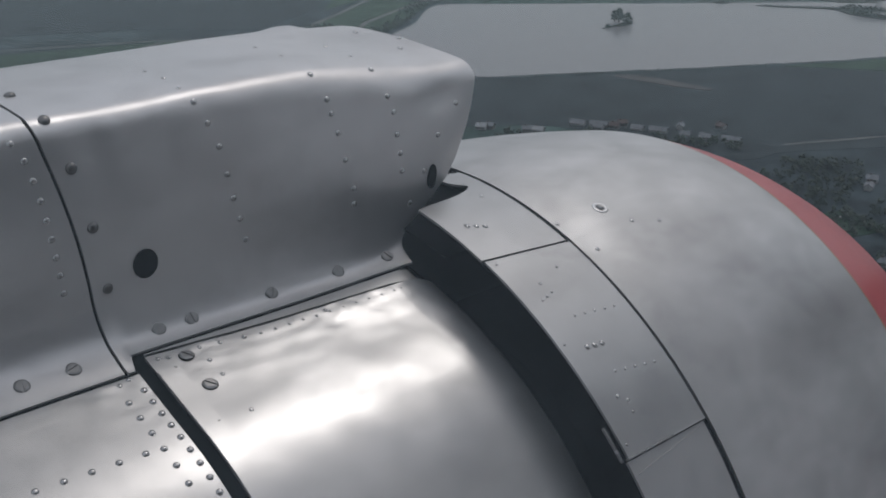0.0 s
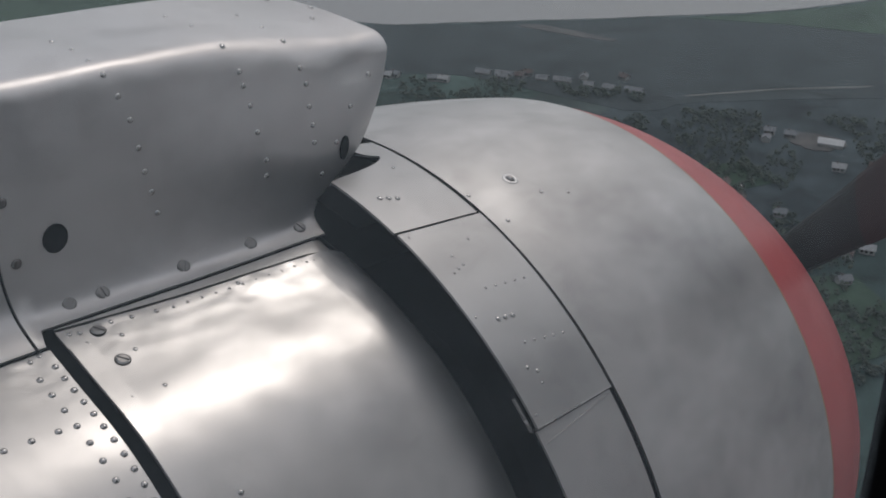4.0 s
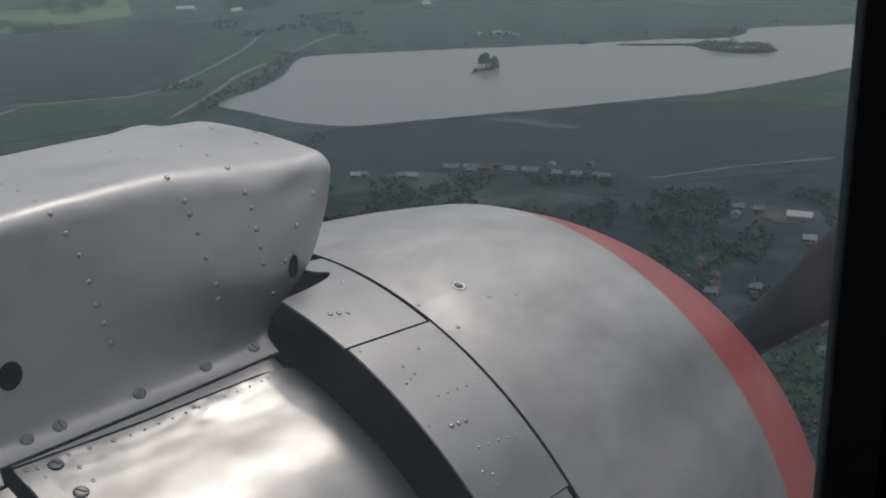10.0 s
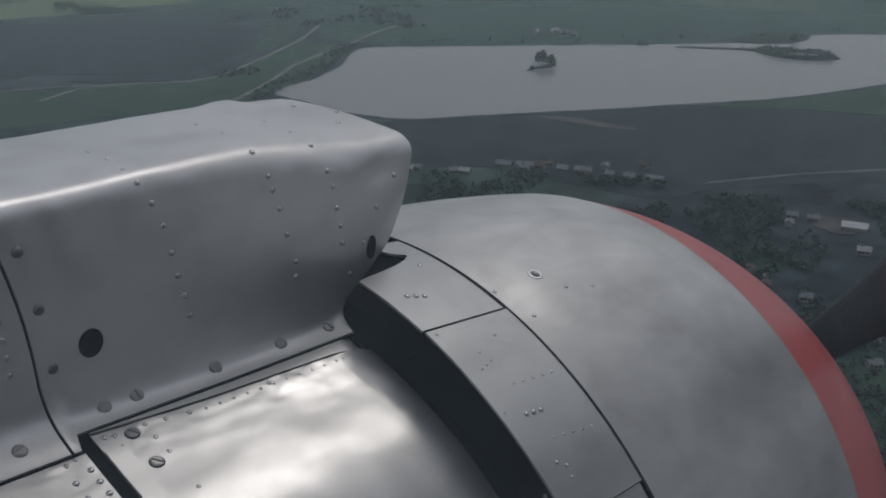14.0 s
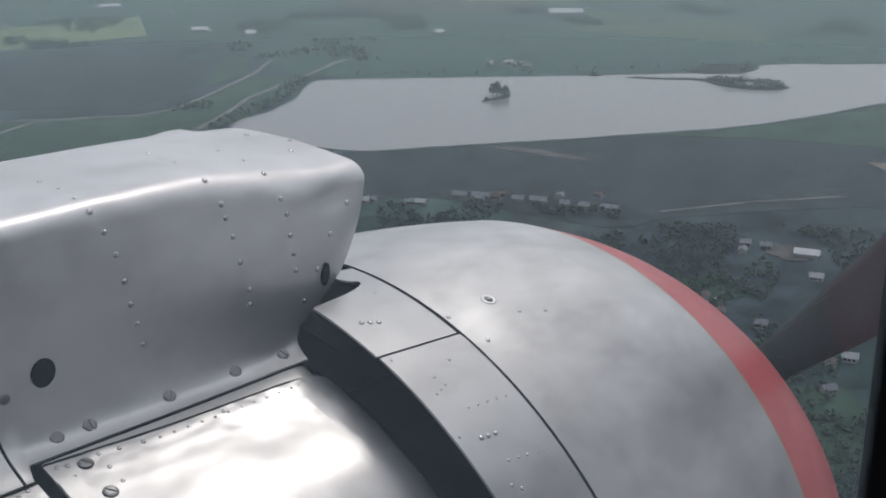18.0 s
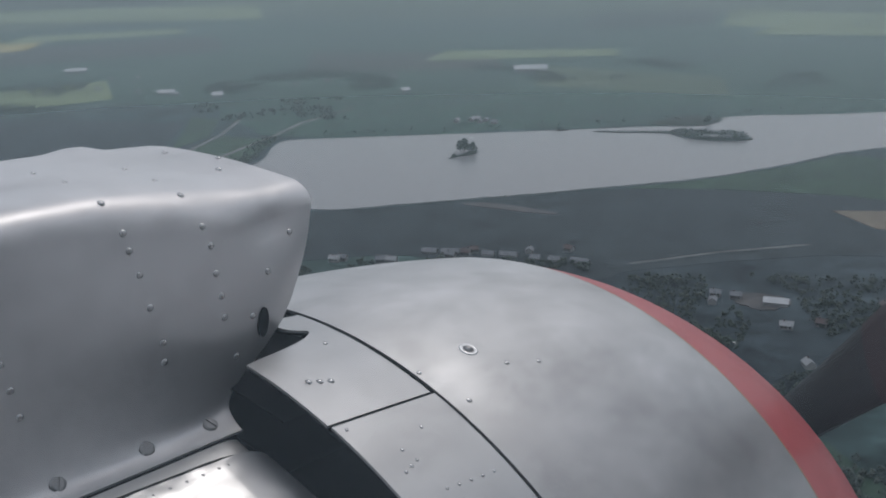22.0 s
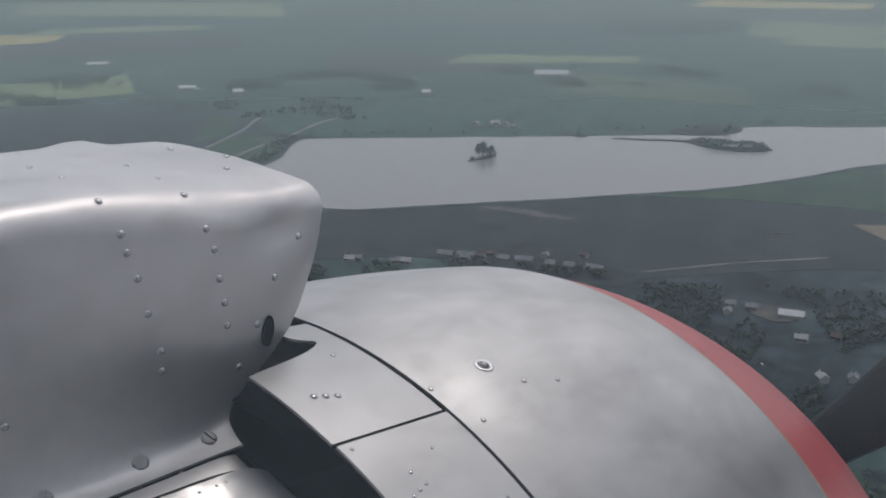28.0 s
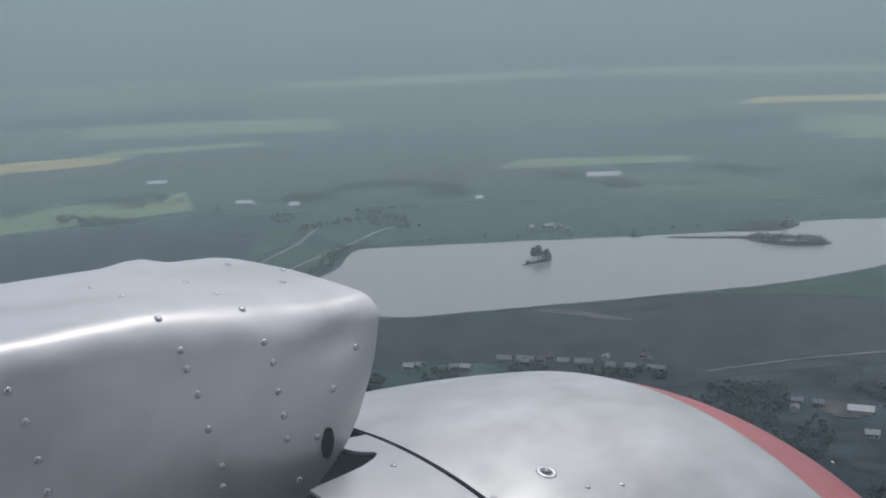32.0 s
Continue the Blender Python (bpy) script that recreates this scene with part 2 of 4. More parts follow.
M_ROAD = land("pale_gravel_road", [(0.3, (0.16, 0.17, 0.16)), (0.7, (0.22, 0.22, 0.21))], 0.05)
M_SAND = land("pale_mud_bank", [(0.3, (0.075, 0.078, 0.08)), (0.7, (0.15, 0.145, 0.14))], 0.05)
M_REED = land("dark_reeds", [(0.3, (0.030, 0.040, 0.036)), (0.7, (0.045, 0.058, 0.046))], 0.05)
M_FARWOOD = land("distant_woods", [(0.3, (0.036, 0.052, 0.046)), (0.7, (0.050, 0.068, 0.056))], 0.006)
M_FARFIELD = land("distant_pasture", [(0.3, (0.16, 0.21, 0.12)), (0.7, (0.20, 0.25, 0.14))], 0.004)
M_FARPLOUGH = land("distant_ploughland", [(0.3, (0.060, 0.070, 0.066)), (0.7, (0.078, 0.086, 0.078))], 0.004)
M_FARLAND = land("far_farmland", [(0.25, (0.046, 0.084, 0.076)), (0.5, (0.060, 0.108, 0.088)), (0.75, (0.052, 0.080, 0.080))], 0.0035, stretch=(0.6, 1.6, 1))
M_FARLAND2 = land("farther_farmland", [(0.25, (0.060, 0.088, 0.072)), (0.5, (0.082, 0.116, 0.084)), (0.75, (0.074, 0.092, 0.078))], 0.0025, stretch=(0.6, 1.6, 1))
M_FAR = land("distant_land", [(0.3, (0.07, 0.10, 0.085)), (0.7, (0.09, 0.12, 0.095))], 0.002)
M_WHITE = plain("white_sheet_roof", (0.24, 0.25, 0.26), (0.34, 0.345, 0.35), 0.7, 0.2)
M_BARNROOF = plain("bright_sheet_roof", (0.40, 0.41, 0.42), (0.52, 0.53, 0.54), 0.6, 0.2)
M_TILE = plain("red_brown_roof", (0.085, 0.068, 0.066), (0.12, 0.09, 0.086), 0.8, 0.6)
M_GREYROOF = plain("grey_roof", (0.14, 0.15, 0.165), (0.20, 0.21, 0.22), 0.8, 0.5)
M_PLASTER = plain("pale_plaster", (0.22, 0.22, 0.22), (0.30, 0.30, 0.29), 0.85, 0.5)
M_LEAF, nt, b = mat_new("tree_foliage")
geo = nt.nodes.new("ShaderNodeNewGeometry")
nt.links.new(ramp(nt, geo.outputs["Random Per Island"], [(0.0, (0.055, 0.070, 0.064)), (0.6, (0.080, 0.100, 0.086)), (1.0, (0.125, 0.140, 0.115))]), b.inputs["Base Color"])
b.inputs["Roughness"].default_value = 0.9
b.inputs["Specular IOR Level"].default_value = 0.1
M_LEAF_FAR, nt, b = mat_new("far_tree_foliage")
geo = nt.nodes.new("ShaderNodeNewGeometry")
nt.links.new(ramp(nt, geo.outputs["Random Per Island"], [(0.0, (0.046, 0.064, 0.056)), (0.6, (0.056, 0.078, 0.066)), (1.0, (0.068, 0.094, 0.074))]), b.inputs["Base Color"])
b.inputs["Roughness"].default_value = 0.95
b.inputs["Specular IOR Level"].default_value = 0.05
# haze imitated by a shell: almost clear by the ground, denser towards longer views
M_HAZE, nt, b = mat_new("haze_shell")
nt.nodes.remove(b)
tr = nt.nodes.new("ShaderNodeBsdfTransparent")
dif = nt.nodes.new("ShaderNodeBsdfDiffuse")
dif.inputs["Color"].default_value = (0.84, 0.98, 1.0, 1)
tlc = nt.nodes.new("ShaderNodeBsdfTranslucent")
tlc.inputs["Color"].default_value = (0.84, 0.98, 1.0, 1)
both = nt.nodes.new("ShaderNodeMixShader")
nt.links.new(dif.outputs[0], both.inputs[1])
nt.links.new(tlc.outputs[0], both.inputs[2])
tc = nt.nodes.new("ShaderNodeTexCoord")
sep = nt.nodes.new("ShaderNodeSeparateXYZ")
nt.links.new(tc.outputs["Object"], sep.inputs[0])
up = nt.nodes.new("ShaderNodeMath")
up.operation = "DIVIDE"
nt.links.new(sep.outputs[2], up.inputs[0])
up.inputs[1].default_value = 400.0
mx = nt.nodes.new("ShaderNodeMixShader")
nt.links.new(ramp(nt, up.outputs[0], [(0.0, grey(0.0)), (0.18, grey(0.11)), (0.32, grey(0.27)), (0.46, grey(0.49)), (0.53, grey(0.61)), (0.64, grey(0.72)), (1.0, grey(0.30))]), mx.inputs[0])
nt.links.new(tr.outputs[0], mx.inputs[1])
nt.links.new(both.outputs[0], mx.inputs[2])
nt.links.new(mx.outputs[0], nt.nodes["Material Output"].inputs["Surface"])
M_BARK = plain("bark", (0.05, 0.04, 0.03), (0.08, 0.065, 0.05), 0.9, 2.0)

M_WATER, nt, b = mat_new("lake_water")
# part of the sky's reflected brightness is put into this pale base
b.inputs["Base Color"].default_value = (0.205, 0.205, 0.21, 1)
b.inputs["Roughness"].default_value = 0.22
b.inputs["IOR"].default_value = 1.33
rip = noise_node(nt, 0.02, 3.0, 0.5, (1.0, 0.35, 1.0))
bump(nt, b, [(rip, 0.10, 0.6)])


# ---- building helpers ----
def part(name, bm, material, parent=None, label="", smooth=True):
    me = bpy.data.meshes.new(name)
    bm.normal_update()
    bm.to_mesh(me)
    bm.free()
    me.materials.append(material)
    if smooth:
        me.polygons.foreach_set("use_smooth", [True] * len(me.polygons))
        me.set_sharp_from_angle(angle=radians(38))
    ob = new(name, me)
    ob.parent = parent
    if label:
        ob["label"] = label
    return ob


def thing(name, label, category, at=(0, 0, 0), group="", kind=""):
    ob = new(name)
    ob.location = at
    return tagged(ob, label, category, group, kind)


def grid_sheet(nu, nv, fn, thick):
    """A closed sheet: fn(u, v) gives the outer point and its outward normal; the inner face lies thick behind it."""
    bm = bmesh.new()
    top, low = [], []
    for i in range(nu + 1):
        for j in range(nv + 1):
            p, n = fn(i / nu, j / nv)
            top.append(bm.verts.new(p))
            low.append(bm.verts.new(p - n * thick))
    w = nv + 1
    for i in range(nu):
        for j in range(nv):
            a, b_, c, d = i * w + j, (i + 1) * w + j, (i + 1) * w + j + 1, i * w + j + 1
            bm.faces.new((top[a], top[b_], top[c], top[d]))
            bm.faces.new((low[d], low[c], low[b_], low[a]))
    rim = [i * w for i in range(nu + 1)] + [nu * w + j for j in range(1, nv + 1)] + [i * w + nv for i in range(nu - 1, -1, -1)] + [j for j in range(nv - 1, 0, -1)]
    for a, b_ in zip(rim, rim[1:] + rim[:1]):
        bm.faces.new((top[b_], top[a], low[a], low[b_]))
    bmesh.ops.recalc_face_normals(bm, faces=bm.faces)
    return bm


def lerp(a, b_, u):
    return a + (b_ - a) * u


def curve(table, x):
    """Smooth value at x from a short table of (x, value)."""
    xs = [p[0] for p in table]
    if x <= xs[0]:
        return table[0][1]
    if x >= xs[-1]:
        return table[-1][1]
    i = max(k for k in range(len(xs) - 1) if xs[k] <= x)

    def slope(k):
        if k == 0:
            return (table[1][1] - table[0][1]) / (xs[1] - xs[0])
        if k == len(xs) - 1:
            return (table[-1][1] - table[-2][1]) / (xs[-1] - xs[-2])
        return (table[k + 1][1] - table[k - 1][1]) / (xs[k + 1] - xs[k - 1])
    h = xs[i + 1] - xs[i]
    t = (x - xs[i]) / h
    m0, m1 = slope(i) * h, slope(i + 1) * h
    return (2 * t**3 - 3 * t**2 + 1) * table[i][1] + (t**3 - 2 * t**2 + t) * m0 + (-2 * t**3 + 3 * t**2) * table[i + 1][1] + (t**3 - t**2) * m1


def on_round(x, deg, r):
    """A point round the engine's axis: deg counts up from the side that faces the cabin."""
    a = radians(deg)
    return Vector((x, -r * math.cos(a), r * math.sin(a)))


def lip_shift(x):
    """The front of the ring sits a little inboard and low."""
    o = max(0.0, x - 0.50)
    return Vector((0, -0.11 * o, -0.148 * o))


def round_normal(prof, x, deg):
    a = radians(deg)
    s = (prof(x + 0.002) - prof(x - 0.002)) / 0.004
    return Vector((-s, -math.cos(a), math.sin(a))).normalized()


def lathe_sheet(prof, x0, x1, nx, d0, d1, nd, thick, lift=0.0, edge=None):
    """A curved panel of the round body, from x0 to x1 and from d0 to d1 degrees. edge(v) may shift the start of x by angle."""
    def fn(u, v):
        deg = lerp(d0, d1, v)
        xa = x0 + (edge(deg) if edge else 0.0)
        x = lerp(xa, x1, u)
        n = round_normal(prof, x, deg)
        return on_round(x, deg, prof(x)) + lip_shift(x) + n * lift, n
    return grid_sheet(nx, nd, fn, thick)


def frame_at(p, n, spin=0.0):
    """A pose at p whose z axis is n."""
    n = Vector(n).normalized()
    up = Vector((0, 0, 1)) if abs(n.z) < 0.9 else Vector((1, 0, 0))
    x = up.cross(n).normalized()
    y = n.cross(x)
    q = Matrix((x, y, n)).transposed().to_4x4()
    return Matrix.Translation(p) @ q @ Matrix.Rotation(spin, 4, "Z")


def dome_mesh(name, radius, height, seg=10, mat=None):
    """A rivet head: a low dome with a tight edge."""
    bm = bmesh.new()
    rings = [(1.0, -0.25), (1.0, 0.05), (0.86, 0.55), (0.5, 0.9)]
    vs = []
    for rr, hh in rings:
        vs.append([bm.verts.new((radius * rr * math.cos(2 * math.pi * k / seg), radius * rr * math.sin(2 * math.pi * k / seg), height * hh)) for k in range(seg)])
    tip = bm.verts.new((0, 0, height))
    for a, b_ in zip(vs, vs[1:]):
        for k in range(seg):
            bm.faces.new((a[k], a[(k + 1) % seg], b_[(k + 1) % seg], b_[k]))
    for k in range(seg):
        bm.faces.new((vs[-1][k], vs[-1][(k + 1) % seg], tip))
    me = bpy.data.meshes.new(name)
    bm.to_mesh(me)
    bm.free()
    me.materials.append(mat)
    me.polygons.foreach_set("use_smooth", [True] * len(me.polygons))
    return me


def screw_mesh(name, radius, height, mat, seg=20):
    """A slotted round-head screw: two half heads with the slot's floor between them."""
    bm = bmesh.new()
    gap = radius * 0.16
    for side in (1, -1):
        a0 = math.asin(gap / radius)
        angs = [lerp(a0, math.pi - a0, k / seg) for k in range(seg + 1)]
        low = [bm.verts.new((radius * math.cos(a), side * radius * math.sin(a), -0.3 * height)) for a in angs]
        mid = [bm.verts.new((radius * math.cos(a), side * radius * math.sin(a), 0.35 * height)) for a in angs]
        top = [bm.verts.new((0.72 * radius * math.cos(a), side * max(gap, 0.72 * radius * math.sin(a)), height)) for a in angs]
        for ra, rb in ((low, mid), (mid, top)):
            for k in range(seg):
                q = (ra[k], ra[k + 1], rb[k + 1], rb[k])
                bm.faces.new(q if side > 0 else q[::-1])
        bm.faces.new(top if side > 0 else top[::-1])
        cut = [low[0], mid[0], top[0], top[-1], mid[-1], low[-1]]
        bm.faces.new(cut if side < 0 else cut[::-1])
    f = [bm.verts.new((sx * radius * 0.98, sy * gap, 0.25 * height)) for sx, sy in ((-1, -1), (1, -1), (1, 1), (-1, 1))]
    bm.faces.new(f)
    bmesh.ops.recalc_face_normals(bm, faces=bm.faces)
    me = bpy.data.meshes.new(name)
    bm.to_mesh(me)
    bm.free()
    me.materials.append(mat)
    return me


def ring_mesh(name, r_out, r_in, h, mat, seg=24):
    bm = bmesh.new()
    prof = [(r_out, -h * 0.5), (r_out, h * 0.6), (lerp(r_out, r_in, 0.4), h), (r_in, h * 0.8), (r_in, -h * 0.5)]
    vs = [[bm.verts.new((r * math.cos(2 * math.pi * k / seg), r * math.sin(2 * math.pi * k / seg), z)) for k in range(seg)] for r, z in prof]
    for a, b_ in zip(vs, vs[1:]):
        for k in range(seg):
            bm.faces.new((a[k], a[(k + 1) % seg], b_[(k + 1) % seg], b_[k]))
    me = bpy.data.meshes.new(name)
    bm.to_mesh(me)
    bm.free()
    me.materials.append(mat)
    me.polygons.foreach_set("use_smooth", [True] * len(me.polygons))
    return me


RIVET = dome_mesh("rivet_head", 0.0046, 0.0026, 10, M_STUD)
RIVET_BIG = dome_mesh("bolt_head", 0.0075, 0.0048, 12, M_BOLT)
RIVET_SMALL = dome_mesh("small_rivet_head", 0.0038, 0.0017, 8, M_STUD)
RIVET_TINY = dome_mesh("tiny_rivet_head", 0.0026, 0.0014, 8, M_STUD)
SCREW = screw_mesh("slotted_screw_head", 0.0094, 0.0020, M_SCREW)
SCREW_CUP = ring_mesh("screw_cup", 0.0106, 0.0092, 0.0007, M_NEARBLACK)
WASHER = ring_mesh("washer", 0.0130, 0.0070, 0.0010, M_BRIGHT)


def stud(name, me, p, n, parent, spin=0.0, label=""):
    ob = new(name, me)
    ob.matrix_local = frame_at(p, n, spin)
    ob.parent = parent
    if label:
        ob["label"] = label
    return ob


# ---- engine cowling: ring with a red lip, and its flaps ----
COWL = [(-0.012, 0.700), (0.10, 0.702), (0.25, 0.689), (0.40, 0.667), (0.55, 0.637), (0.65, 0.608), (0.752, 0.556), (0.797, 0.512), (0.810, 0.470)]


def cowl_r(x):
    return curve(COWL, x)


cowling = thing("engine_cowling", "round polished aluminium engine cowling with a red painted front lip", "engine cowling")
RED_X = 0.530
part("cowl_shell", lathe_sheet(cowl_r, 0.005, RED_X - 0.004, 30, -180, 180, 160, 0.004), M_COWL, cowling, "brushed satin aluminium ring, faintly stained")
part("paint_edge", lathe_sheet(cowl_r, RED_X - 0.004, RED_X, 1, -180, 180, 160, 0.004), M_YELLOWED, cowling, "thin yellowish primer line")
part("lip", lathe_sheet(cowl_r, RED_X, 0.8095, 26, -180, 180, 160, 0.004), M_RED, cowling, "weathered red painted lip")


def inner_r(x):
    return curve([(-0.02, 0.685), (0.3, 0.675), (0.6, 0.60), (0.81, 0.464)], x)


part("liner", lathe_sheet(inner_r, -0.010, 0.8095, 14, -180, 180, 96, 0.004), M_NEARBLACK, cowling, "near-black inner liner")

FLAP_X, FLAP_R, HINGE_R = -0.181, 0.723, 0.702


def flap_r(x):
    return lerp(HINGE_R, FLAP_R, min(1.0, max(0.0, (x + 0.004) / (FLAP_X + 0.004))))


def make_flap(d0, d1, lift, label, edge=None):
    fl = part("cowl_flap", lathe_sheet(flap_r, FLAP_X, -0.0065, 10, d0, d1, 44 if edge else 20, 0.0035, lift, edge), M_FLAP, cowling, label)
    # added dark sheet: shade below the flap is put into its colour
    part("flap_under_shade", lathe_sheet(lambda x: flap_r(x) - 0.0062, FLAP_X + 0.001, -0.0065, 6, d0, d1, 20, 0.0015, lift, edge), M_NEARBLACK, fl, "sooty underside sheet, its shade put into the near-black colour")
    return fl


def flap_studs(fl, lift, rows):
    """rows: (x start, x end, how many, degree start, degree end, mesh)."""
    for xa, xb, k, da, db, me in rows:
        for i in range(k):
            u = i / max(1, k - 1)
            x, d = lerp(xa, xb, u), lerp(da, db, u)
            n = round_normal(flap_r, x, d)
            stud("rivet", me, on_round(x, d, flap_r(x)) + n * lift, n, fl)


def main_studs(fl, lift, a):
    """The rivet groups of one flap; a is its lower edge in degrees."""
    flap_studs(fl, lift, [
        (-0.135, -0.106, 3, a + 12.2, a + 12.0, RIVET), (-0.116, -0.035, 5, a + 16.1, a + 15.7, RIVET_TINY),
        (-0.117, -0.037, 5, a + 8.6, a + 7.8, RIVET_TINY), (-0.140, -0.126, 2, a + 6.0, a + 5.2, RIVET_SMALL), (-0.130, -0.130, 1, a + 3.9, a + 3.9, RIVET_TINY),
        (-0.148, -0.121, 3, a + 19.1, a + 19.8, RIVET_TINY), (-0.127, -0.074, 2, a + 21.3, a + 22.9, RIVET_TINY), (-0.168, -0.172, 3, a + 25.4, a + 1.2, RIVET_TINY)])


top_flap = make_flap(69.3, 89.0, 0.001, "fixed top flap with a ragged cut upper corner", lambda d: 0.0 if d < 80.6 else curve([(80.6, 0.0), (81.4, 0.05), (82.3, 0.095), (83.4, 0.128), (84.4, 0.14), (85.2, 0.125), (86.6, 0.115), (90.0, 0.12)], d))
flap_studs(top_flap, 0.001, [(-0.141, -0.113, 3, 75.4, 74.7, RIVET), (-0.05, -0.05, 1, 81, 81, RIVET_SMALL)])
main = make_flap(42.6, 68.8, 0.0035, "smooth grey cowl flap overlapping the one below")
main_studs(main, 0.0035, 42.6)
for k, a in enumerate((16.2, -10.2, -36.6, -63.0, -89.4, -115.8, -142.2, -168.6)):
    fl = make_flap(a, a + 26.0, -0.002 - 0.001 * (k % 2), "smooth grey cowl flap")
make_flap(108, 140, 0.0, "smooth grey cowl flap")
make_flap(140.4, 164, 0.0, "smooth grey cowl flap")
# folded rim and seam tab along the lower edge of the main flap
part("rim", lathe_sheet(flap_r, FLAP_X - 0.001, -0.006, 10, 42.38, 42.6, 1, 0.007, 0.0040), M_STUD, main, "bright folded lower edge")
part("rim", lathe_sheet(flap_r, FLAP_X - 0.0065, FLAP_X - 0.0035, 1, 42.4, 46.4, 4, 0.004, -0.004), M_STUD, main, "bright bent corner tab")
# edge of the plate that laps under the main flap


def lap_fn(u, v):
    x = lerp(-0.172, -0.010, u)
    deg = lerp(40.6, 41.9, u) + lerp(-0.06, 0.06, v)
    n = round_normal(flap_r, x, deg)
    return on_round(x, deg, flap_r(x)) + n * 0.0002, n


part("lap_edge", grid_sheet(8, 1, lap_fn, 0.003), M_FLAP, main, "lapped plate edge")
# joint between flaps and ring
part("joint_seal", lathe_sheet(lambda x: 0.692, -0.014, 0.016, 2, -180, 180, 120, 0.004), M_BLACK, cowling, "dark joint between ring and flaps")
# added strips that keep sun from streaking through the flap joints
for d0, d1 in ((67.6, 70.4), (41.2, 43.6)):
    part("joint_sun_block", lathe_sheet(lambda x: flap_r(x) - 0.007, FLAP_X + 0.003, -0.006, 8, d0, d1, 3, 0.002), M_NEARBLACK, cowling, "added dark strip blocking sun through the joint of two flaps")
# added sheet that stops sun passing through the notch
part("notch_sun_block", lathe_sheet(lambda x: 0.668, -0.165, 0.0, 4, 76, 96, 10, 0.003), M_NEARBLACK, cowling, "added dark sheet blocking sun through the notch beside the scoop")
# ring fastener
wx, wd = 0.108, 72.5
wnorm = round_normal(cowl_r, wx, wd)
stud("washer", WASHER, on_round(wx, wd, cowl_r(wx)), wnorm, cowling, 0.3, "bright dished washer")
stud("screw", dome_mesh("stud_tip", 0.0068, 0.0045, 10, M_SCREW), on_round(wx, wd, cowl_r(wx)), wnorm, cowling)
for wx, wd in ((0.135, 68.8), (0.185, 67.5), (0.012, 72.3), (0.03, 66.5), (0.70, 62.0)):
    stud("rivet", RIVET_SMALL, on_round(wx, wd, cowl_r(wx)), round_normal(cowl_r, wx, wd), cowling)
part("engine_baffle", lathe_sheet(lambda x: 0.40, -0.6, 0.60, 6, -180, 180, 48, 0.01), M_NEARBLACK, cowling, "dark engine baffle inside the ring")

# ---- nacelle skin behind the flaps ----
BODY = [(-2.60, 0.600), (-1.60, 0.642), (-0.90, 0.648), (-0.66, 0.646), (-0.45, 0.6425), (-0.30, 0.6410), (-0.24, 0.6410), (-0.215, 0.6405), (-0.200, 0.6385), (-0.188, 0.6320), (-0.178, 0.6190), (-0.170, 0.6000), (-0.160, 0.5680), (-0.145, 0.520), (-0.10, 0.450), (0.02, 0.420)]


def body_r(x):
    return curve(BODY, x)


nacelle = thing("engine_nacelle", "polished riveted aluminium engine nacelle with slotted screws", "engine nacelle")
SEAM_A, SEAM_B = 80.2, 78.7


def b_edge(x):
    """The lower seam swings away from the scoop towards the front."""
    return curve([(-0.66, 79.7), (-0.45, 78.4), (-0.30, 77.9), (-0.22, 77.3), (-0.16, 75.0), (-0.10, 72.0), (0.02, 68.0)], x)


def shoulder(deg):
    """The skin runs flatter below the seam than the round of the engine."""
    return -0.011 * math.exp(-(((deg - 72.0) / 9.0) ** 2))


def front_fn(u, v):
    x = lerp(-0.627, -0.181, u)
    deg = lerp(-150, b_edge(x), 1 - (1 - v) ** 2)
    n = round_normal(body_r, x, deg)
    crinkle = (0.0004 * noise.noise(Vector((x * 60, deg * 0.9, 8))) + 0.0011 * noise.noise(Vector((x * 20, deg * 0.45, 2)))) * math.exp((deg - b_edge(x)) / 6.0)
    return on_round(x, deg, body_r(x)) + n * (crinkle + shoulder(deg) * min(1.0, max(0.0, (-0.185 - x) / 0.06)) + 0.0014 * noise.noise(Vector((x * 14, deg * 0.16, 3)))), n


part("front_panel", grid_sheet(110, 120, front_fn, 0.003), M_SKIN, nacelle, "mirror-like dented front skin panel")
# the skin's curl, coloured near-black for the shade in the gap
part("front_curl", lathe_sheet(body_r, -0.181, 0.02, 20, -150, 84, 90, 0.003), M_NEARBLACK, nacelle, "sooty inward curl ahead of the skin panel, gap shade in its near-black colour")


def strip_fn(u, v):
    x = lerp(-0.625, -0.192, u)
    deg = lerp(b_edge(x) + 0.50, SEAM_A - 0.10 - 0.1 * math.sin(3 * u), v)
    n = round_normal(body_r, x, deg)
    return on_round(x, deg, body_r(x)) + n * (shoulder(deg) - 0.001), n


part("seam_strip", grid_sheet(30, 3, strip_fn, 0.003), M_SKIN, nacelle, "narrow bright strip between two seams")


def lap_strip_fn(u, v):
    x, deg = lerp(-0.6265, -0.598, u), lerp(-150, 76.5, 1 - (1 - v) ** 2)
    n = round_normal(body_r, x, deg)
    return on_round(x, deg, body_r(x)) + n * (0.0015 + shoulder(deg)), n


def rear_fn(u, v):
    x = lerp(-0.6475, -2.60, u * u)
    deg = lerp(-150, 77.3, 1 - (1 - v) ** 2)
    n = round_normal(body_r, x, deg)
    crinkle = 0.0008 * noise.noise(Vector((x * 45, deg * 0.8, 4))) * math.exp((deg - 77.3) / 7.0) * math.exp((x + 0.6475) / 0.2)
    return on_round(x, deg, body_r(x)) + n * (crinkle + shoulder(deg)), n


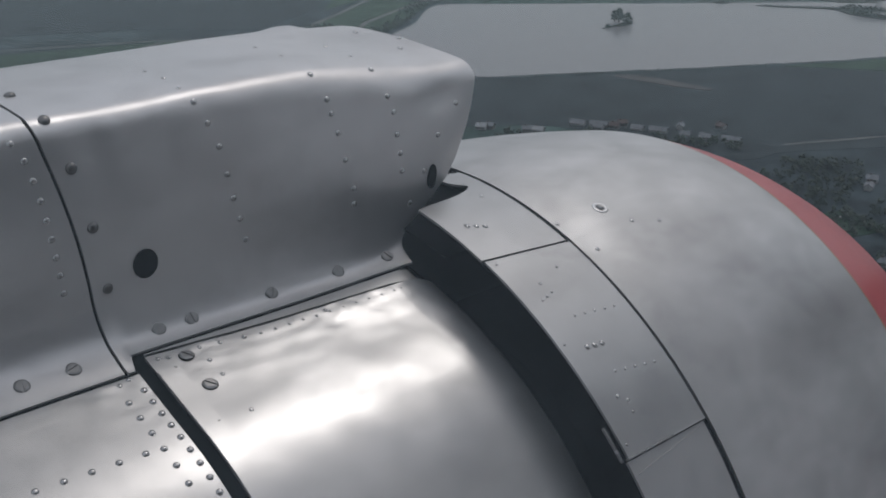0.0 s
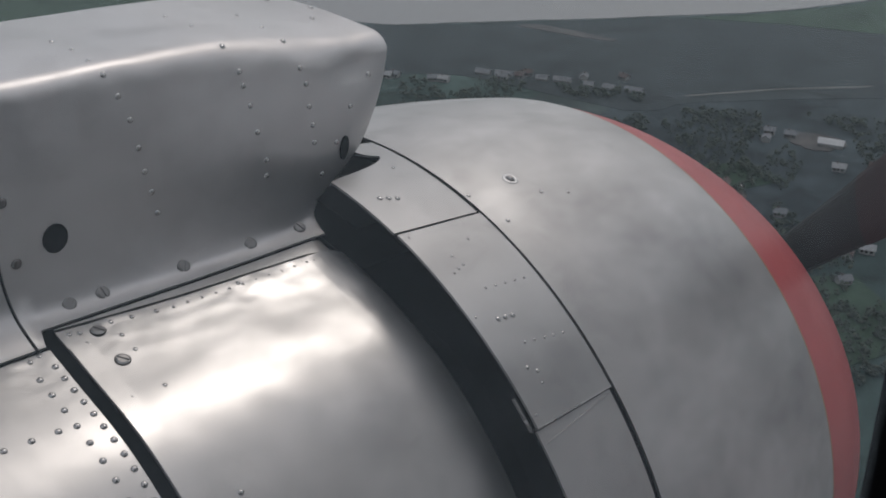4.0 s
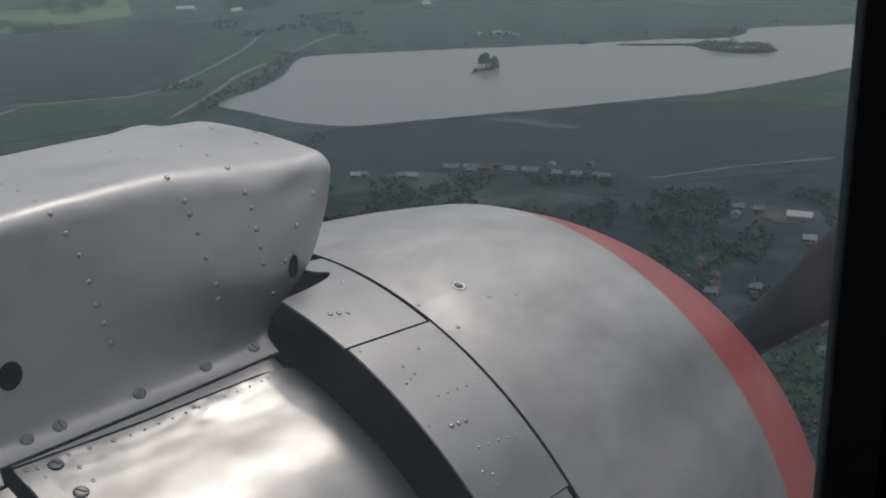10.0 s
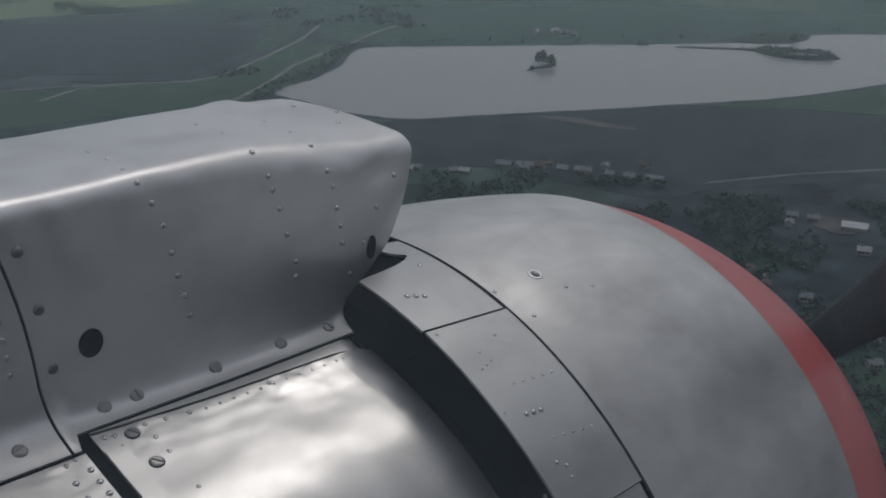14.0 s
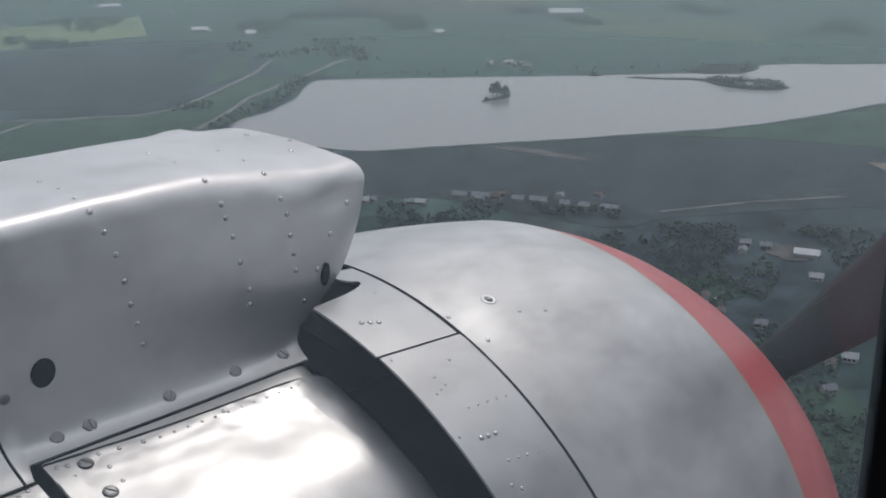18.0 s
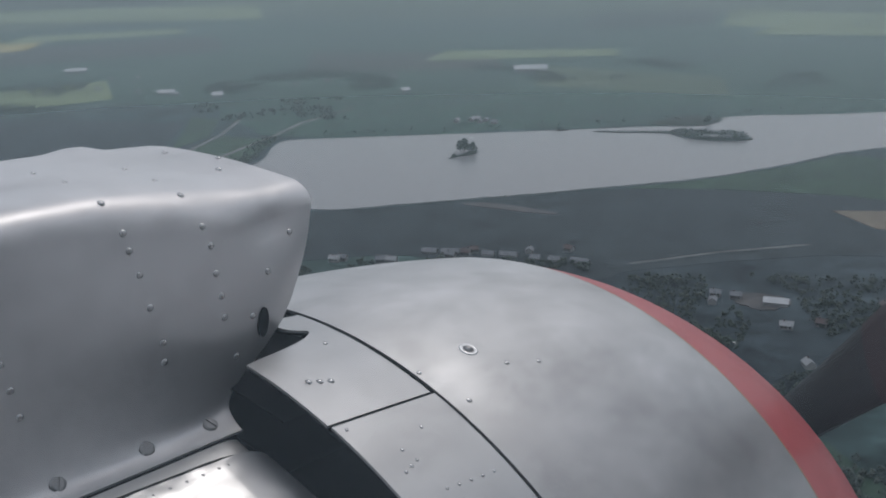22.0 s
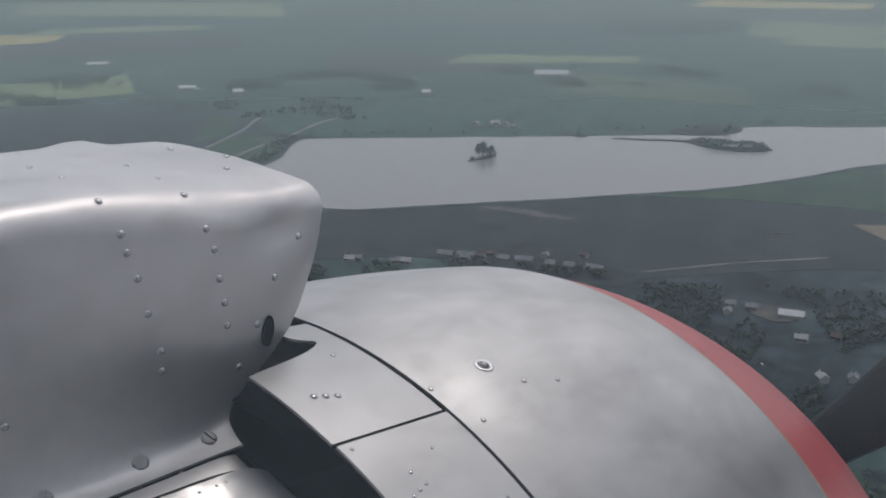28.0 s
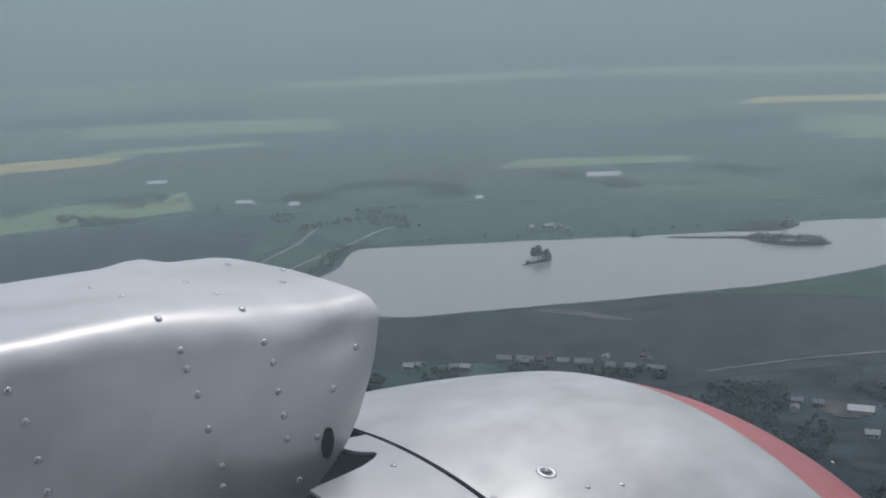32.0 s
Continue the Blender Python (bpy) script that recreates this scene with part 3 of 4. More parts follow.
part("rear_panel", grid_sheet(90, 110, rear_fn, 0.003), M_SKIN, nacelle, "polished rear skin panel with rivet rows")
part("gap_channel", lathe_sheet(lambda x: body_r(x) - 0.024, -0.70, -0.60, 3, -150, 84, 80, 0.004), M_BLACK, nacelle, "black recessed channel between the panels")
part("lap_strip", grid_sheet(2, 90, lap_strip_fn, 0.002), M_SKIN, nacelle, "riveted edge strip")
part("inner_shell", lathe_sheet(lambda x: body_r(x) - 0.034, -2.58, -0.05, 26, -180, 180, 80, 0.004), M_NEARBLACK, nacelle, "dark inner structure")
part("far_skin", lathe_sheet(body_r, -2.60, 0.02, 40, 100, 210, 50, 0.003), M_SKIN, nacelle, "far side skin")
part("top_skin", lathe_sheet(body_r, -2.60, -2.15, 6, 77.4, 99.9, 10, 0.003), M_SKIN, nacelle, "skin behind the scoop")
part("tail_cap", lathe_sheet(lambda x: curve([(-2.75, 0.05), (-2.70, 0.4), (-2.60, 0.600)], x), -2.749, -2.60, 6, -180, 180, 60, 0.003), M_SKIN, nacelle, "rounded rear end")


def skin_stud(name, me, x, deg, spin=0.0, lift=0.0, label=""):
    n = round_normal(body_r, x, deg)
    return stud(name, me, on_round(x, deg, body_r(x)) + n * (lift + shoulder(deg)), n, nacelle, spin, label)


# double row along the black channel, rear side
for k in range(19):
    skin_stud("rivet", RIVET, -0.656, 74.8 - k * 2.0)
for k in range(15):
    skin_stud("rivet", RIVET, -0.682, 73.8 - k * 2.55)
for k in range(12):
    skin_stud("rivet", RIVET, -0.704 - k * 0.0325, 66.4 + 0.15 * k)
for x, d in ((-0.664, 77.0), (-0.678, 76.6)):
    skin_stud("rivet", RIVET_SMALL, x, d)
# corner cluster on the front panel
for x, d in ((-0.614, 78.6), (-0.601, 78.3), (-0.602, 76.4), (-0.557, 78.3), (-0.528, 78.0), (-0.494, 77.6), (-0.557, 75.9), (-0.556, 73.2), (-0.558, 66.8), (-0.603, 66.9)):
    skin_stud("rivet", RIVET_SMALL, x, d)
for k in range(1, 6):
    skin_stud("rivet", RIVET, -0.603, 66.9 - 15.1 * k)
    skin_stud("rivet", RIVET, -0.558, 66.8 - 15.2 * k)
for k in range(11):
    skin_stud("rivet", RIVET_TINY, -0.47 + k * 0.022, 77.3 - 0.06 * k)
for x, d in ((-0.365, 77.4), (-0.237, 76.6), (-0.199, 74.7)):
    skin_stud("rivet", RIVET_SMALL, x, d)
for x, d, sp in ((-0.579, 77.7, 0.5), (-0.579, 72.4, 0.7)):
    skin_stud("screw", SCREW, x, d, sp, 0.001, "slotted round-head screw")
    skin_stud("screw_cup", SCREW_CUP, x, d)

# ---- air scoop on top of the nacelle ----
scoop = thing("air_scoop", "hand-formed aluminium air scoop with rounded edges and rivets", "air scoop")
Y_SIDE, Y_FAR = -0.078, 0.235


def scoop_top(x):
    return curve([(-2.3, 0.70), (-1.6, 0.88), (-1.0, 0.942), (-0.75, 0.945), (-0.5, 0.939), (-0.28, 0.934), (-0.20, 0.929), (-0.13, 0.924), (-0.08, 0.920), (-0.04, 0.917), (0.0, 0.912)], x)


def scoop_tuck(x):
    """How far the side leans in towards the front end."""
    return curve([(-0.22, 0.0), (-0.14, 0.003), (-0.09, 0.008), (-0.05, 0.017), (-0.01, 0.032)], x)


def section(x):
    """Near half flange, fillet, side, corner, crown, corner and far side, as (y, z)."""
    zt, tk = scoop_top(x), scoop_tuck(x)
    ys, yf = Y_SIDE + tk, Y_FAR - 0.4 * tk
    pts = []
    r = body_r(x) if x < -0.25 else body_r(-0.25)
    base = SEAM_A + 0.15 if x > -0.655 else 77.75
    for d in (base, base + 0.2, base + 0.45):
        a = radians(d)
        rr = r + 0.002 + shoulder(d)
        pts.append((-rr * math.cos(a), rr * math.sin(a)))
    y0, z0 = pts[-1]
    zc, wide = z0 + 0.068, ys + 0.004 - y0
    for k in range(1, 13):
        t = 1 - (1 - k / 12) ** 2
        pts.append((y0 + wide * t, z0 + 0.46 * wide * t + (0.068 - 0.46 * wide) * (1 - math.sqrt(1 - t**4.5))))
    rad = min(curve([(-0.75, 0.032), (-0.45, 0.036), (-0.28, 0.048), (-0.18, 0.050), (-0.08, 0.034)], x), (zt - zc) * 0.4)
    for k in range(1, 7):
        u = k / 7
        pts.append((ys + 0.004 - 0.010 * math.sin(math.pi * u), lerp(zc, zt - rad, u)))
    for k in range(0, 9):
        a = k / 8 * radians(80)
        pts.append((ys + 0.003 + rad * (1 - math.cos(a)), zt - rad + rad * math.sin(a)))
    ya = ys + 0.003 + rad * (1 - math.cos(radians(80)))
    yb = yf - rad * (1 - math.cos(radians(80)))
    for k in range(1, 9):
        u = k / 9
        pts.append((lerp(ya, yb, u), zt + curve([(-0.3, 0.003), (-0.1, 0.001)], x) * math.sin(math.pi * u)))
    for k in range(8, -1, -1):
        a = k / 8 * radians(80)
        pts.append((yf - rad * (1 - math.cos(a)), zt - rad + rad * math.sin(a)))
    for k in range(1, 7):
        pts.append((yf, lerp(zt - rad, 0.58, k / 6)))
    return pts


def rake_front(z):
    """The front edge leans back below."""
    return curve([(0.60, -0.190), (0.645, -0.178), (0.668, -0.148), (0.685, -0.118), (0.71, -0.085), (0.75, -0.060), (0.80, -0.040), (0.87, -0.016), (0.905, -0.008), (0.94, -0.012)], z)


def rake_seam(z):
    u = min(1.0, max(0.0, (z - 0.63) / 0.31))
    return -0.662 - 0.05 * u**1.6


def loft(xs, x_of, thick):
    """A skin over sections; x_of(u, z) gives the lengthwise place of a point."""
    bm = bmesh.new()
    rings = []
    for u in xs:
        base = section(x_of(u, 0.80))
        ring = []
        for y, z in base:
            x = x_of(u, z)
            p = Vector((x, y, z))
            dent = math.exp(-(((x + 0.085) / 0.038) ** 2 + ((z - 0.882) / 0.026) ** 2)) * (1.0 if y < 0.0 else 0.0)
            ridge = math.exp(-(((z - 0.905) / 0.03) ** 2))
            p.y += 0.0016 * noise.noise(p * 9.0) + 0.0024 * ridge * noise.noise(p * 24.0) + 0.013 * dent
            f = min(1.0, max(0.0, (x + 0.40) / 0.36))
            sag = f * f * (3 - 2 * f) * min(1.0, max(0.0, (0.19 - y) / 0.24)) ** 1.6 * min(1.0, max(0.0, (z - 0.78) / 0.12))
            p.z -= 0.028 * sag
            p.x -= 0.070 * f * f * min(1.0, max(0.0, (y + 0.05) / 0.27))
            p.z += 0.010 * math.exp(-(((x + 0.16) / 0.045) ** 2 + ((y - 0.20) / 0.05) ** 2)) + 0.0016 * ridge * noise.noise(p * 21.0)
            p.z += 0.0020 * noise.noise(p * 7.0 + Vector((5, 1, 2))) * (1.0 if z > 0.85 else 0.0) - 0.004 * dent
            ring.append(p)
        rings.append(ring)
    outer = [[bm.verts.new(p) for p in r] for r in rings]
    for a, b_ in zip(outer, outer[1:]):
        for k in range(len(a) - 1):
            bm.faces.new((a[k], a[k + 1], b_[k + 1], b_[k]))
    bmesh.ops.recalc_face_normals(bm, faces=bm.faces)
    bm.normal_update()
    if sum(f.normal.z for f in bm.faces) < 0:
        bmesh.ops.reverse_faces(bm, faces=bm.faces)
    bmesh.ops.solidify(bm, geom=bm.faces[:], thickness=thick)
    return bm


def front_x(u, z):
    return lerp(rake_seam(z) + 0.0022, rake_front(z), u)


def rear_x(u, z):
    return lerp(-2.30, rake_seam(z) - 0.0022, u)


fu = [k / 36 * 0.72 for k in range(37)] + [0.76, 0.80, 0.84, 0.875, 0.905, 0.93, 0.955, 0.975, 0.99, 1.0]
front_cover = part("front_cover", loft(fu, front_x, 0.003), M_SCOOP, scoop, "softly dented front cover")
rear_cover = part("rear_cover", loft([k / 40 for k in range(41)], rear_x, 0.003), M_SCOOP, scoop, "rear fairing cover")
part("duct", loft([0.02, 0.3, 0.6, 0.9, 0.985], lambda u, z: lerp(-0.80, rake_front(z) - 0.004, u), 0.003), M_NEARBLACK, scoop, "dark inner duct").matrix_local = Matrix.Translation((0.0, 0.013, -0.006)) @ Matrix.Diagonal((1, 0.93, 0.994, 1))


def side_point(x, z):
    """A point on the near side of the scoop and its outward normal."""
    def y_at(xx, zz):
        pts = section(xx)
        for (ya, za), (yb, zb) in zip(pts, pts[1:]):
            if za <= zz <= zb and zb > za:
                return lerp(ya, yb, (zz - za) / (zb - za))
        return pts[20][0]
    e = 0.004
    y = y_at(x, z)
    sx = (y_at(x + e, z) - y_at(x - e, z)) / (2 * e)
    sz = (y_at(x, z + e) - y_at(x, z - e)) / (2 * e)
    return Vector((x, y, z)), Vector((sx, -1, sz)).normalized()


def side_stud(name, me, x, z, parent, spin=0.0, label=""):
    p, n = side_point(x, z)
    return stud(name, me, p, n, parent, spin, label)


def disc_mesh(name, rx, rz, mat, seg=28):
    """A hole drawn as a shallow cup with a turned edge, its inner shade in the colour."""
    bm = bmesh.new()
    rings = [[bm.verts.new((rx * s * math.cos(2 * math.pi * k / seg), rz * s * math.sin(2 * math.pi * k / seg), h)) for k in range(seg)] for s, h in ((1.0, -0.002), (1.0, 0.0012), (0.95, 0.0014), (0.90, 0.0008))]
    for a, b_ in zip(rings, rings[1:]):
        for k in range(seg):
            bm.faces.new((a[k], a[(k + 1) % seg], b_[(k + 1) % seg], b_[k]))
    bm.faces.new(rings[-1])
    me = bpy.data.meshes.new(name)
    bm.to_mesh(me)
    bm.free()
    me.materials.append(mat)
    return me


side_stud("access_hole", disc_mesh("access_hole", 0.0170, 0.0205, M_BLACK), -0.593, 0.736, front_cover, 0.0, "round access hole drawn as a black disc")
side_stud("drain_slot", disc_mesh("drain_slot", 0.0085, 0.0195, M_BLACK), -0.117, 0.739, front_cover, 0.0, "upright slot drawn as a black disc")
def skin_tree(ob):
    return BVHTree.FromPolygons([v.co for v in ob.data.vertices], [p.vertices[:] for p in ob.data.polygons])


FRONT_SKIN, REAR_SKIN = skin_tree(front_cover), skin_tree(rear_cover)


def cover_stud(name, me, at, tree_, parent, label=""):
    """A fastener on the scoop's outer skin, nearest to the given place."""
    p, n, _, _ = tree_.find_nearest(Vector(at))
    out = Vector((0, at[1] - 0.09, at[2] - 0.80))
    return stud(name, me, p, n if n.dot(out) > 0 else -n, parent, 0.0, label)


# rivet columns of the side
for column in (((-0.485, 0.900), (-0.474, 0.867), (-0.468, 0.827), (-0.462, 0.792), (-0.454, 0.760), (-0.446, 0.725)),
               ((-0.301, 0.898), (-0.296, 0.875), (-0.288, 0.846), (-0.281, 0.804), (-0.267, 0.757), (-0.266, 0.731)),
               ((-0.194, 0.886), (-0.187, 0.855), (-0.185, 0.821), (-0.181, 0.791), (-0.178, 0.762)),
               ((-0.132, 0.750), (-0.105, 0.804), (-0.057, 0.849), (-0.154, 0.698))):
    for x, z in column:
        cover_stud("rivet", RIVET, (x, -0.10, z), FRONT_SKIN, front_cover)
for x, z in ((-0.673, 0.883), (-0.658, 0.803), (-0.644, 0.713)):
    cover_stud("bolt", RIVET_BIG, (x, -0.10, z), FRONT_SKIN, front_cover, "dark round bolt head")
# fasteners along the ridge and on the crown
for x, y, z in ((-0.498, -0.080, 0.935), (-0.308, -0.058, 0.935), (-0.198, -0.052, 0.925), (-0.080, 0.035, 0.93), (-0.050, 0.077, 0.93), (-0.093, 0.134, 0.94)):
    cover_stud("rivet", RIVET, (x, y, z), FRONT_SKIN, front_cover)
for x, y in ((-0.192, 0.004), (-0.197, 0.063), (-0.499, 0.057), (-0.497, 0.009), (-0.504, -0.043), (-0.30, 0.03), (-0.305, 0.09)):
    cover_stud("rivet", RIVET_SMALL, (x, y, 0.96), FRONT_SKIN, front_cover)
cover_stud("bolt", RIVET_BIG, (-0.689, -0.062, 0.945), FRONT_SKIN, front_cover, "dark round bolt head")
cover_stud("bolt", RIVET_BIG, (-0.686, 0.044, 0.96), FRONT_SKIN, front_cover, "dark round bolt head")
for k in range(9):
    u = k / 8
    cover_stud("rivet", RIVET, (lerp(-0.738, -0.703, math.sqrt(u)), -0.10, lerp(0.930, 0.725, u)), REAR_SKIN, rear_cover)
for x, y, z in ((-0.727, 0.012, 0.96), (-0.730, -0.02, 0.96)):
    cover_stud("rivet", RIVET, (x, y, z), REAR_SKIN, rear_cover)


def flange_stud(x, deg, parent, me=SCREW, spin=0.0):
    p, n = side_point(x, max(body_r(x), 0.636) * math.sin(radians(deg)) + 0.0055)
    p, face, _, _ = (FRONT_SKIN if parent is front_cover else REAR_SKIN).find_nearest(p)
    n = face if face.dot(n) > 0 else -face
    p = p + n * 0.0004
    s = stud("screw", me, p, n, parent, spin, "slotted round-head screw")
    stud("screw_cup", SCREW_CUP, p - n * 0.001, n, parent)
    return s


for x, d, s in ((-0.588, 82.4, 0.6), (-0.540, 82.6, 1.7), (-0.416, 82.7, 1.1), (-0.303, 82.7, 0.5), (-0.214, 82.6, 2.0)):
    flange_stud(x, d, front_cover, SCREW, s)
for x, d, s in ((-0.716, 78.9, 0.3), (-0.781, 79.0, 1.3), (-0.86, 79.2, 0.8), (-0.94, 79.4, 2.2)):
    flange_stud(x, d, rear_cover, SCREW, s)


# ---- propeller at rest ----
propeller = thing("propeller", "three-blade propeller with dark painted blades, standing still", "propeller", (0.93, 0, 0))


def blade_mesh(u0=0.0, u1=1.0, grow=1.0, steps=25):
    bm = bmesh.new()
    seg, rows_ = 14, []
    for k in range(steps + 1):
        u = lerp(u0, u1, k / steps)
        r = lerp(0.14, 1.72, u)
        chord = curve([(0.0, 0.09), (0.12, 0.10), (0.35, 0.19), (0.6, 0.21), (0.85, 0.17), (0.96, 0.10), (1.0, 0.02)], u)
        th = curve([(0.0, 0.09), (0.15, 0.07), (0.4, 0.030), (0.8, 0.014), (1.0, 0.006)], u)
        tw = radians(curve([(0.0, 62), (0.4, 38), (1.0, 20)], u))
        ring = []
        for s in range(seg):
            a = 2 * math.pi * s / seg
            cx, cy = 0.5 * grow * chord * math.cos(a), 0.5 * grow * th * math.sin(a)
            ring.append(bm.verts.new((cx * math.sin(tw) - cy * math.cos(tw), cx * math.cos(tw) + cy * math.sin(tw), r)))
        rows_.append(ring)
    for a, b_ in zip(rows_, rows_[1:]):
        for s in range(seg):
            bm.faces.new((a[s], a[(s + 1) % seg], b_[(s + 1) % seg], b_[s]))
    bm.faces.new(rows_[-1])
    bm.faces.new(rows_[0][::-1])
    bmesh.ops.recalc_face_normals(bm, faces=bm.faces)
    return bm


def blade_band():
    return blade_mesh(0.30, 0.42, 1.02, 5)


first = part("blade", blade_mesh(), M_BLADE, propeller, "matt dark blade")
for k, deg in enumerate((47, 167, 287)):
    ob = first if k == 0 else new("blade", first.data)
    ob.parent = propeller
    ob["label"] = "matt dark blade"
    ob.matrix_local = Matrix.Rotation(radians(90 - deg), 4, "X")


def turned(profile, seg=36):
    bm = bmesh.new()
    rings = [[bm.verts.new((x, r * math.cos(2 * math.pi * k / seg), r * math.sin(2 * math.pi * k / seg))) for k in range(seg)] for x, r in profile]
    for a, b_ in zip(rings, rings[1:]):
        for k in range(seg):
            bm.faces.new((a[k], a[(k + 1) % seg], b_[(k + 1) % seg], b_[k]))
    bm.faces.new(rings[0])
    bm.faces.new(rings[-1][::-1])
    bmesh.ops.recalc_face_normals(bm, faces=bm.faces)
    return bm


for k, deg in enumerate((47, 167, 287)):
    band = part("blade_band", blade_band(), M_TIP, propeller, "red painted band on the blade root")
    band.matrix_local = Matrix.Rotation(radians(90 - deg), 4, "X")
part("hub", turned([(-0.55, 0.10), (-0.18, 0.13), (-0.1, 0.17), (0.1, 0.17), (0.16, 0.12), (0.30, 0.10), (0.33, 0.05)]), M_NEARBLACK, propeller, "dark steel hub and shaft")

# ---- cabin side with the window that the camera looks through ----
def box(x0, x1, y0, y1, z0, z1):
    bm = bmesh.new()
    v = [bm.verts.new((x, y, z)) for x in (x0, x1) for y in (y0, y1) for z in (z0, z1)]
    for f in ((0, 1, 3, 2), (4, 6, 7, 5), (0, 4, 5, 1), (2, 3, 7, 6), (0, 2, 6, 4), (1, 5, 7, 3)):
        bm.faces.new([v[i] for i in f])
    bmesh.ops.recalc_face_normals(bm, faces=bm.faces)
    return bm


Y_IN, Y_OUT = -1.035, -0.985
WX0, WX1, WZ0, WZ1 = -1.32, -0.200, 0.50, 1.46


def wall_piece(name, x0, x1, z0, z1, label):
    ob = part(name, box(x0, x1, Y_IN, Y_OUT, z0, z1), M_FUSE, None, "", False)
    return tagged(ob, label, "wall", "", "structure")


# outer side is out of view; near-white so it bounces light onto the scoop
M_FUSE = plain("fuselage_bounce_white", (0.78, 0.785, 0.79), (0.84, 0.845, 0.85), 0.45, 3.0, bmp=0.1)
wall_piece("wall_front", WX1, 3.2, -0.7, 1.86, "unseen cabin side ahead of the window, whitened to bounce light")
wall_piece("wall_rear", -3.6, WX0, -0.7, 1.86, "unseen cabin side behind the window, whitened to bounce light")
wall_piece("wall_below", WX0, WX1, -0.7, WZ0, "unseen cabin side below the window, whitened to bounce light")
wall_piece("wall_above", WX0, WX1, WZ1, 1.86, "unseen cabin side above the window, whitened to bounce light")
for nm, b4, lab in (("wall_far", (-3.6, 3.2, -3.40, -3.34, -0.7, 1.86), "dark far cabin wall"), ("wall_bulkhead", (3.14, 3.2, -3.34, Y_IN, -0.7, 1.86), "dark bulkhead"), ("wall_tail", (-3.6, -3.54, -3.34, Y_IN, -0.7, 1.86), "dark rear bulkhead"),
                    ("floor", (-3.6, 3.2, -3.40, Y_OUT, -0.78, -0.70), "dark cabin floor"), ("ceiling", (-3.6, 3.2, -3.40, Y_OUT, 1.86, 1.93), "dark cabin ceiling")):
    tagged(part(nm, box(*b4), M_LINING, None, "", False), lab, nm.split("_")[0], "", "structure")
for x0, x1, z0, z1 in ((WX1 + 0.035, 3.14, -0.7, 1.86), (-3.54, WX0 - 0.035, -0.7, 1.86)):
    tagged(part("cabin_lining", box(x0, x1, Y_IN - 0.012, Y_IN - 0.002, z0, z1), M_LINING, None, "", False), "dark blue cabin lining panel", "lining", "", "structure")

window = tagged(thing("window_1", "large cabin window in a black rubber surround", "window"), kind="structure")


def jamb(x0, x1, z0, z1):
    bm = box(x0, x1, Y_IN - 0.012, Y_OUT + 0.006, z0, z1)
    bmesh.ops.bevel(bm, geom=bm.edges[:], offset=0.004, segments=2, affect="EDGES")
    return part("window_frame", bm, M_JAMB, window, "black rubber surround")


jamb(WX1 - 0.004, WX1 + 0.028, WZ0, WZ1)
jamb(WX0 - 0.028, WX0 + 0.004, WZ0, WZ1)
jamb(WX0, WX1, WZ0 - 0.028, WZ0 + 0.004)
jamb(WX0, WX1, WZ1 - 0.004, WZ1 + 0.028)
pane = part("pane", box(WX0, WX1, -0.990, -0.986, WZ0, WZ1), M_PANE, window, "clear acrylic pane with faint dust and a veil imitating haze", False)
pane.visible_shadow = False

# ---- the land below ----
H = -240.0
bm = bmesh.new()
N_RING, N_SEG = 26, 96
rings = []
for i in range(N_RING + 1):
    rr = 40.0 * (4960.0 / 40.0) ** (i / N_RING)
    rings.append([bm.verts.new((rr * math.cos(2 * math.pi * k / N_SEG), rr * math.sin(2 * math.pi * k / N_SEG), H)) for k in range(N_SEG)])
bm.faces.new(rings[0])
for a, b_ in zip(rings, rings[1:]):
    for k in range(N_SEG):
        bm.faces.new((a[k], a[(k + 1) % N_SEG], b_[(k + 1) % N_SEG], b_[k]))
bmesh.ops.recalc_face_normals(bm, faces=bm.faces)
ground = tagged(part("ground", bm, M_GROUND, None, "", False), "flat dark green farmland seen from the air", "ground", "", "structure")
if ground.data.polygons[0].normal.z < 0:
    ground.data.flip_normals()


def spot(bearing, dist, z=0.0):
    """A place on the land: degrees from straight out of the window towards the nose, and metres."""
    a = radians(bearing)
    return Vector((dist * math.sin(a), dist * math.cos(a), H + z))


def smooth_outline(pts, steps=6):
    """A rounded closed outline through the given corners."""
    out = []
    n = len(pts)
    for i in range(n):
        p0, p1, p2, p3 = (Vector(pts[(i + k - 1) % n]) for k in range(4))
        for s in range(steps):
            t = s / steps
            out.append(0.5 * ((2 * p1) + (p2 - p0) * t + (2 * p0 - 5 * p1 + 4 * p2 - p3) * t * t + (3 * p1 - p0 - 3 * p2 + p3) * t**3))
    return out


def area(name, corners, z, material, label, category, rough=0.0, smooth=True, seed=1):
    """A flat patch of land with a slightly uneven outline."""
    pts = [spot(b_, d) for b_, d in corners]
    pts = smooth_outline(pts) if smooth else pts
    bm = bmesh.new()
    top = []
    for i, p in enumerate(pts):
        w = noise.noise_vector(Vector((i * 0.7, seed * 3.1, 0.2))) * rough
        top.append(bm.verts.new((p.x + w.x, p.y + w.y, H + z)))
    low = [bm.verts.new((v.co.x, v.co.y, H - 0.5)) for v in top]
    f = bm.faces.new(top)
    n = len(top)
    for k in range(n):
        bm.faces.new((top[k], low[k], low[(k + 1) % n], top[(k + 1) % n]))
    bm.normal_update()
    if f.normal.z < 0:
        bmesh.ops.reverse_faces(bm, faces=bm.faces)
    bmesh.ops.triangulate(bm, faces=[f])
    return tagged(part(name, bm, material, None, "", False), label, category, "", "structure")


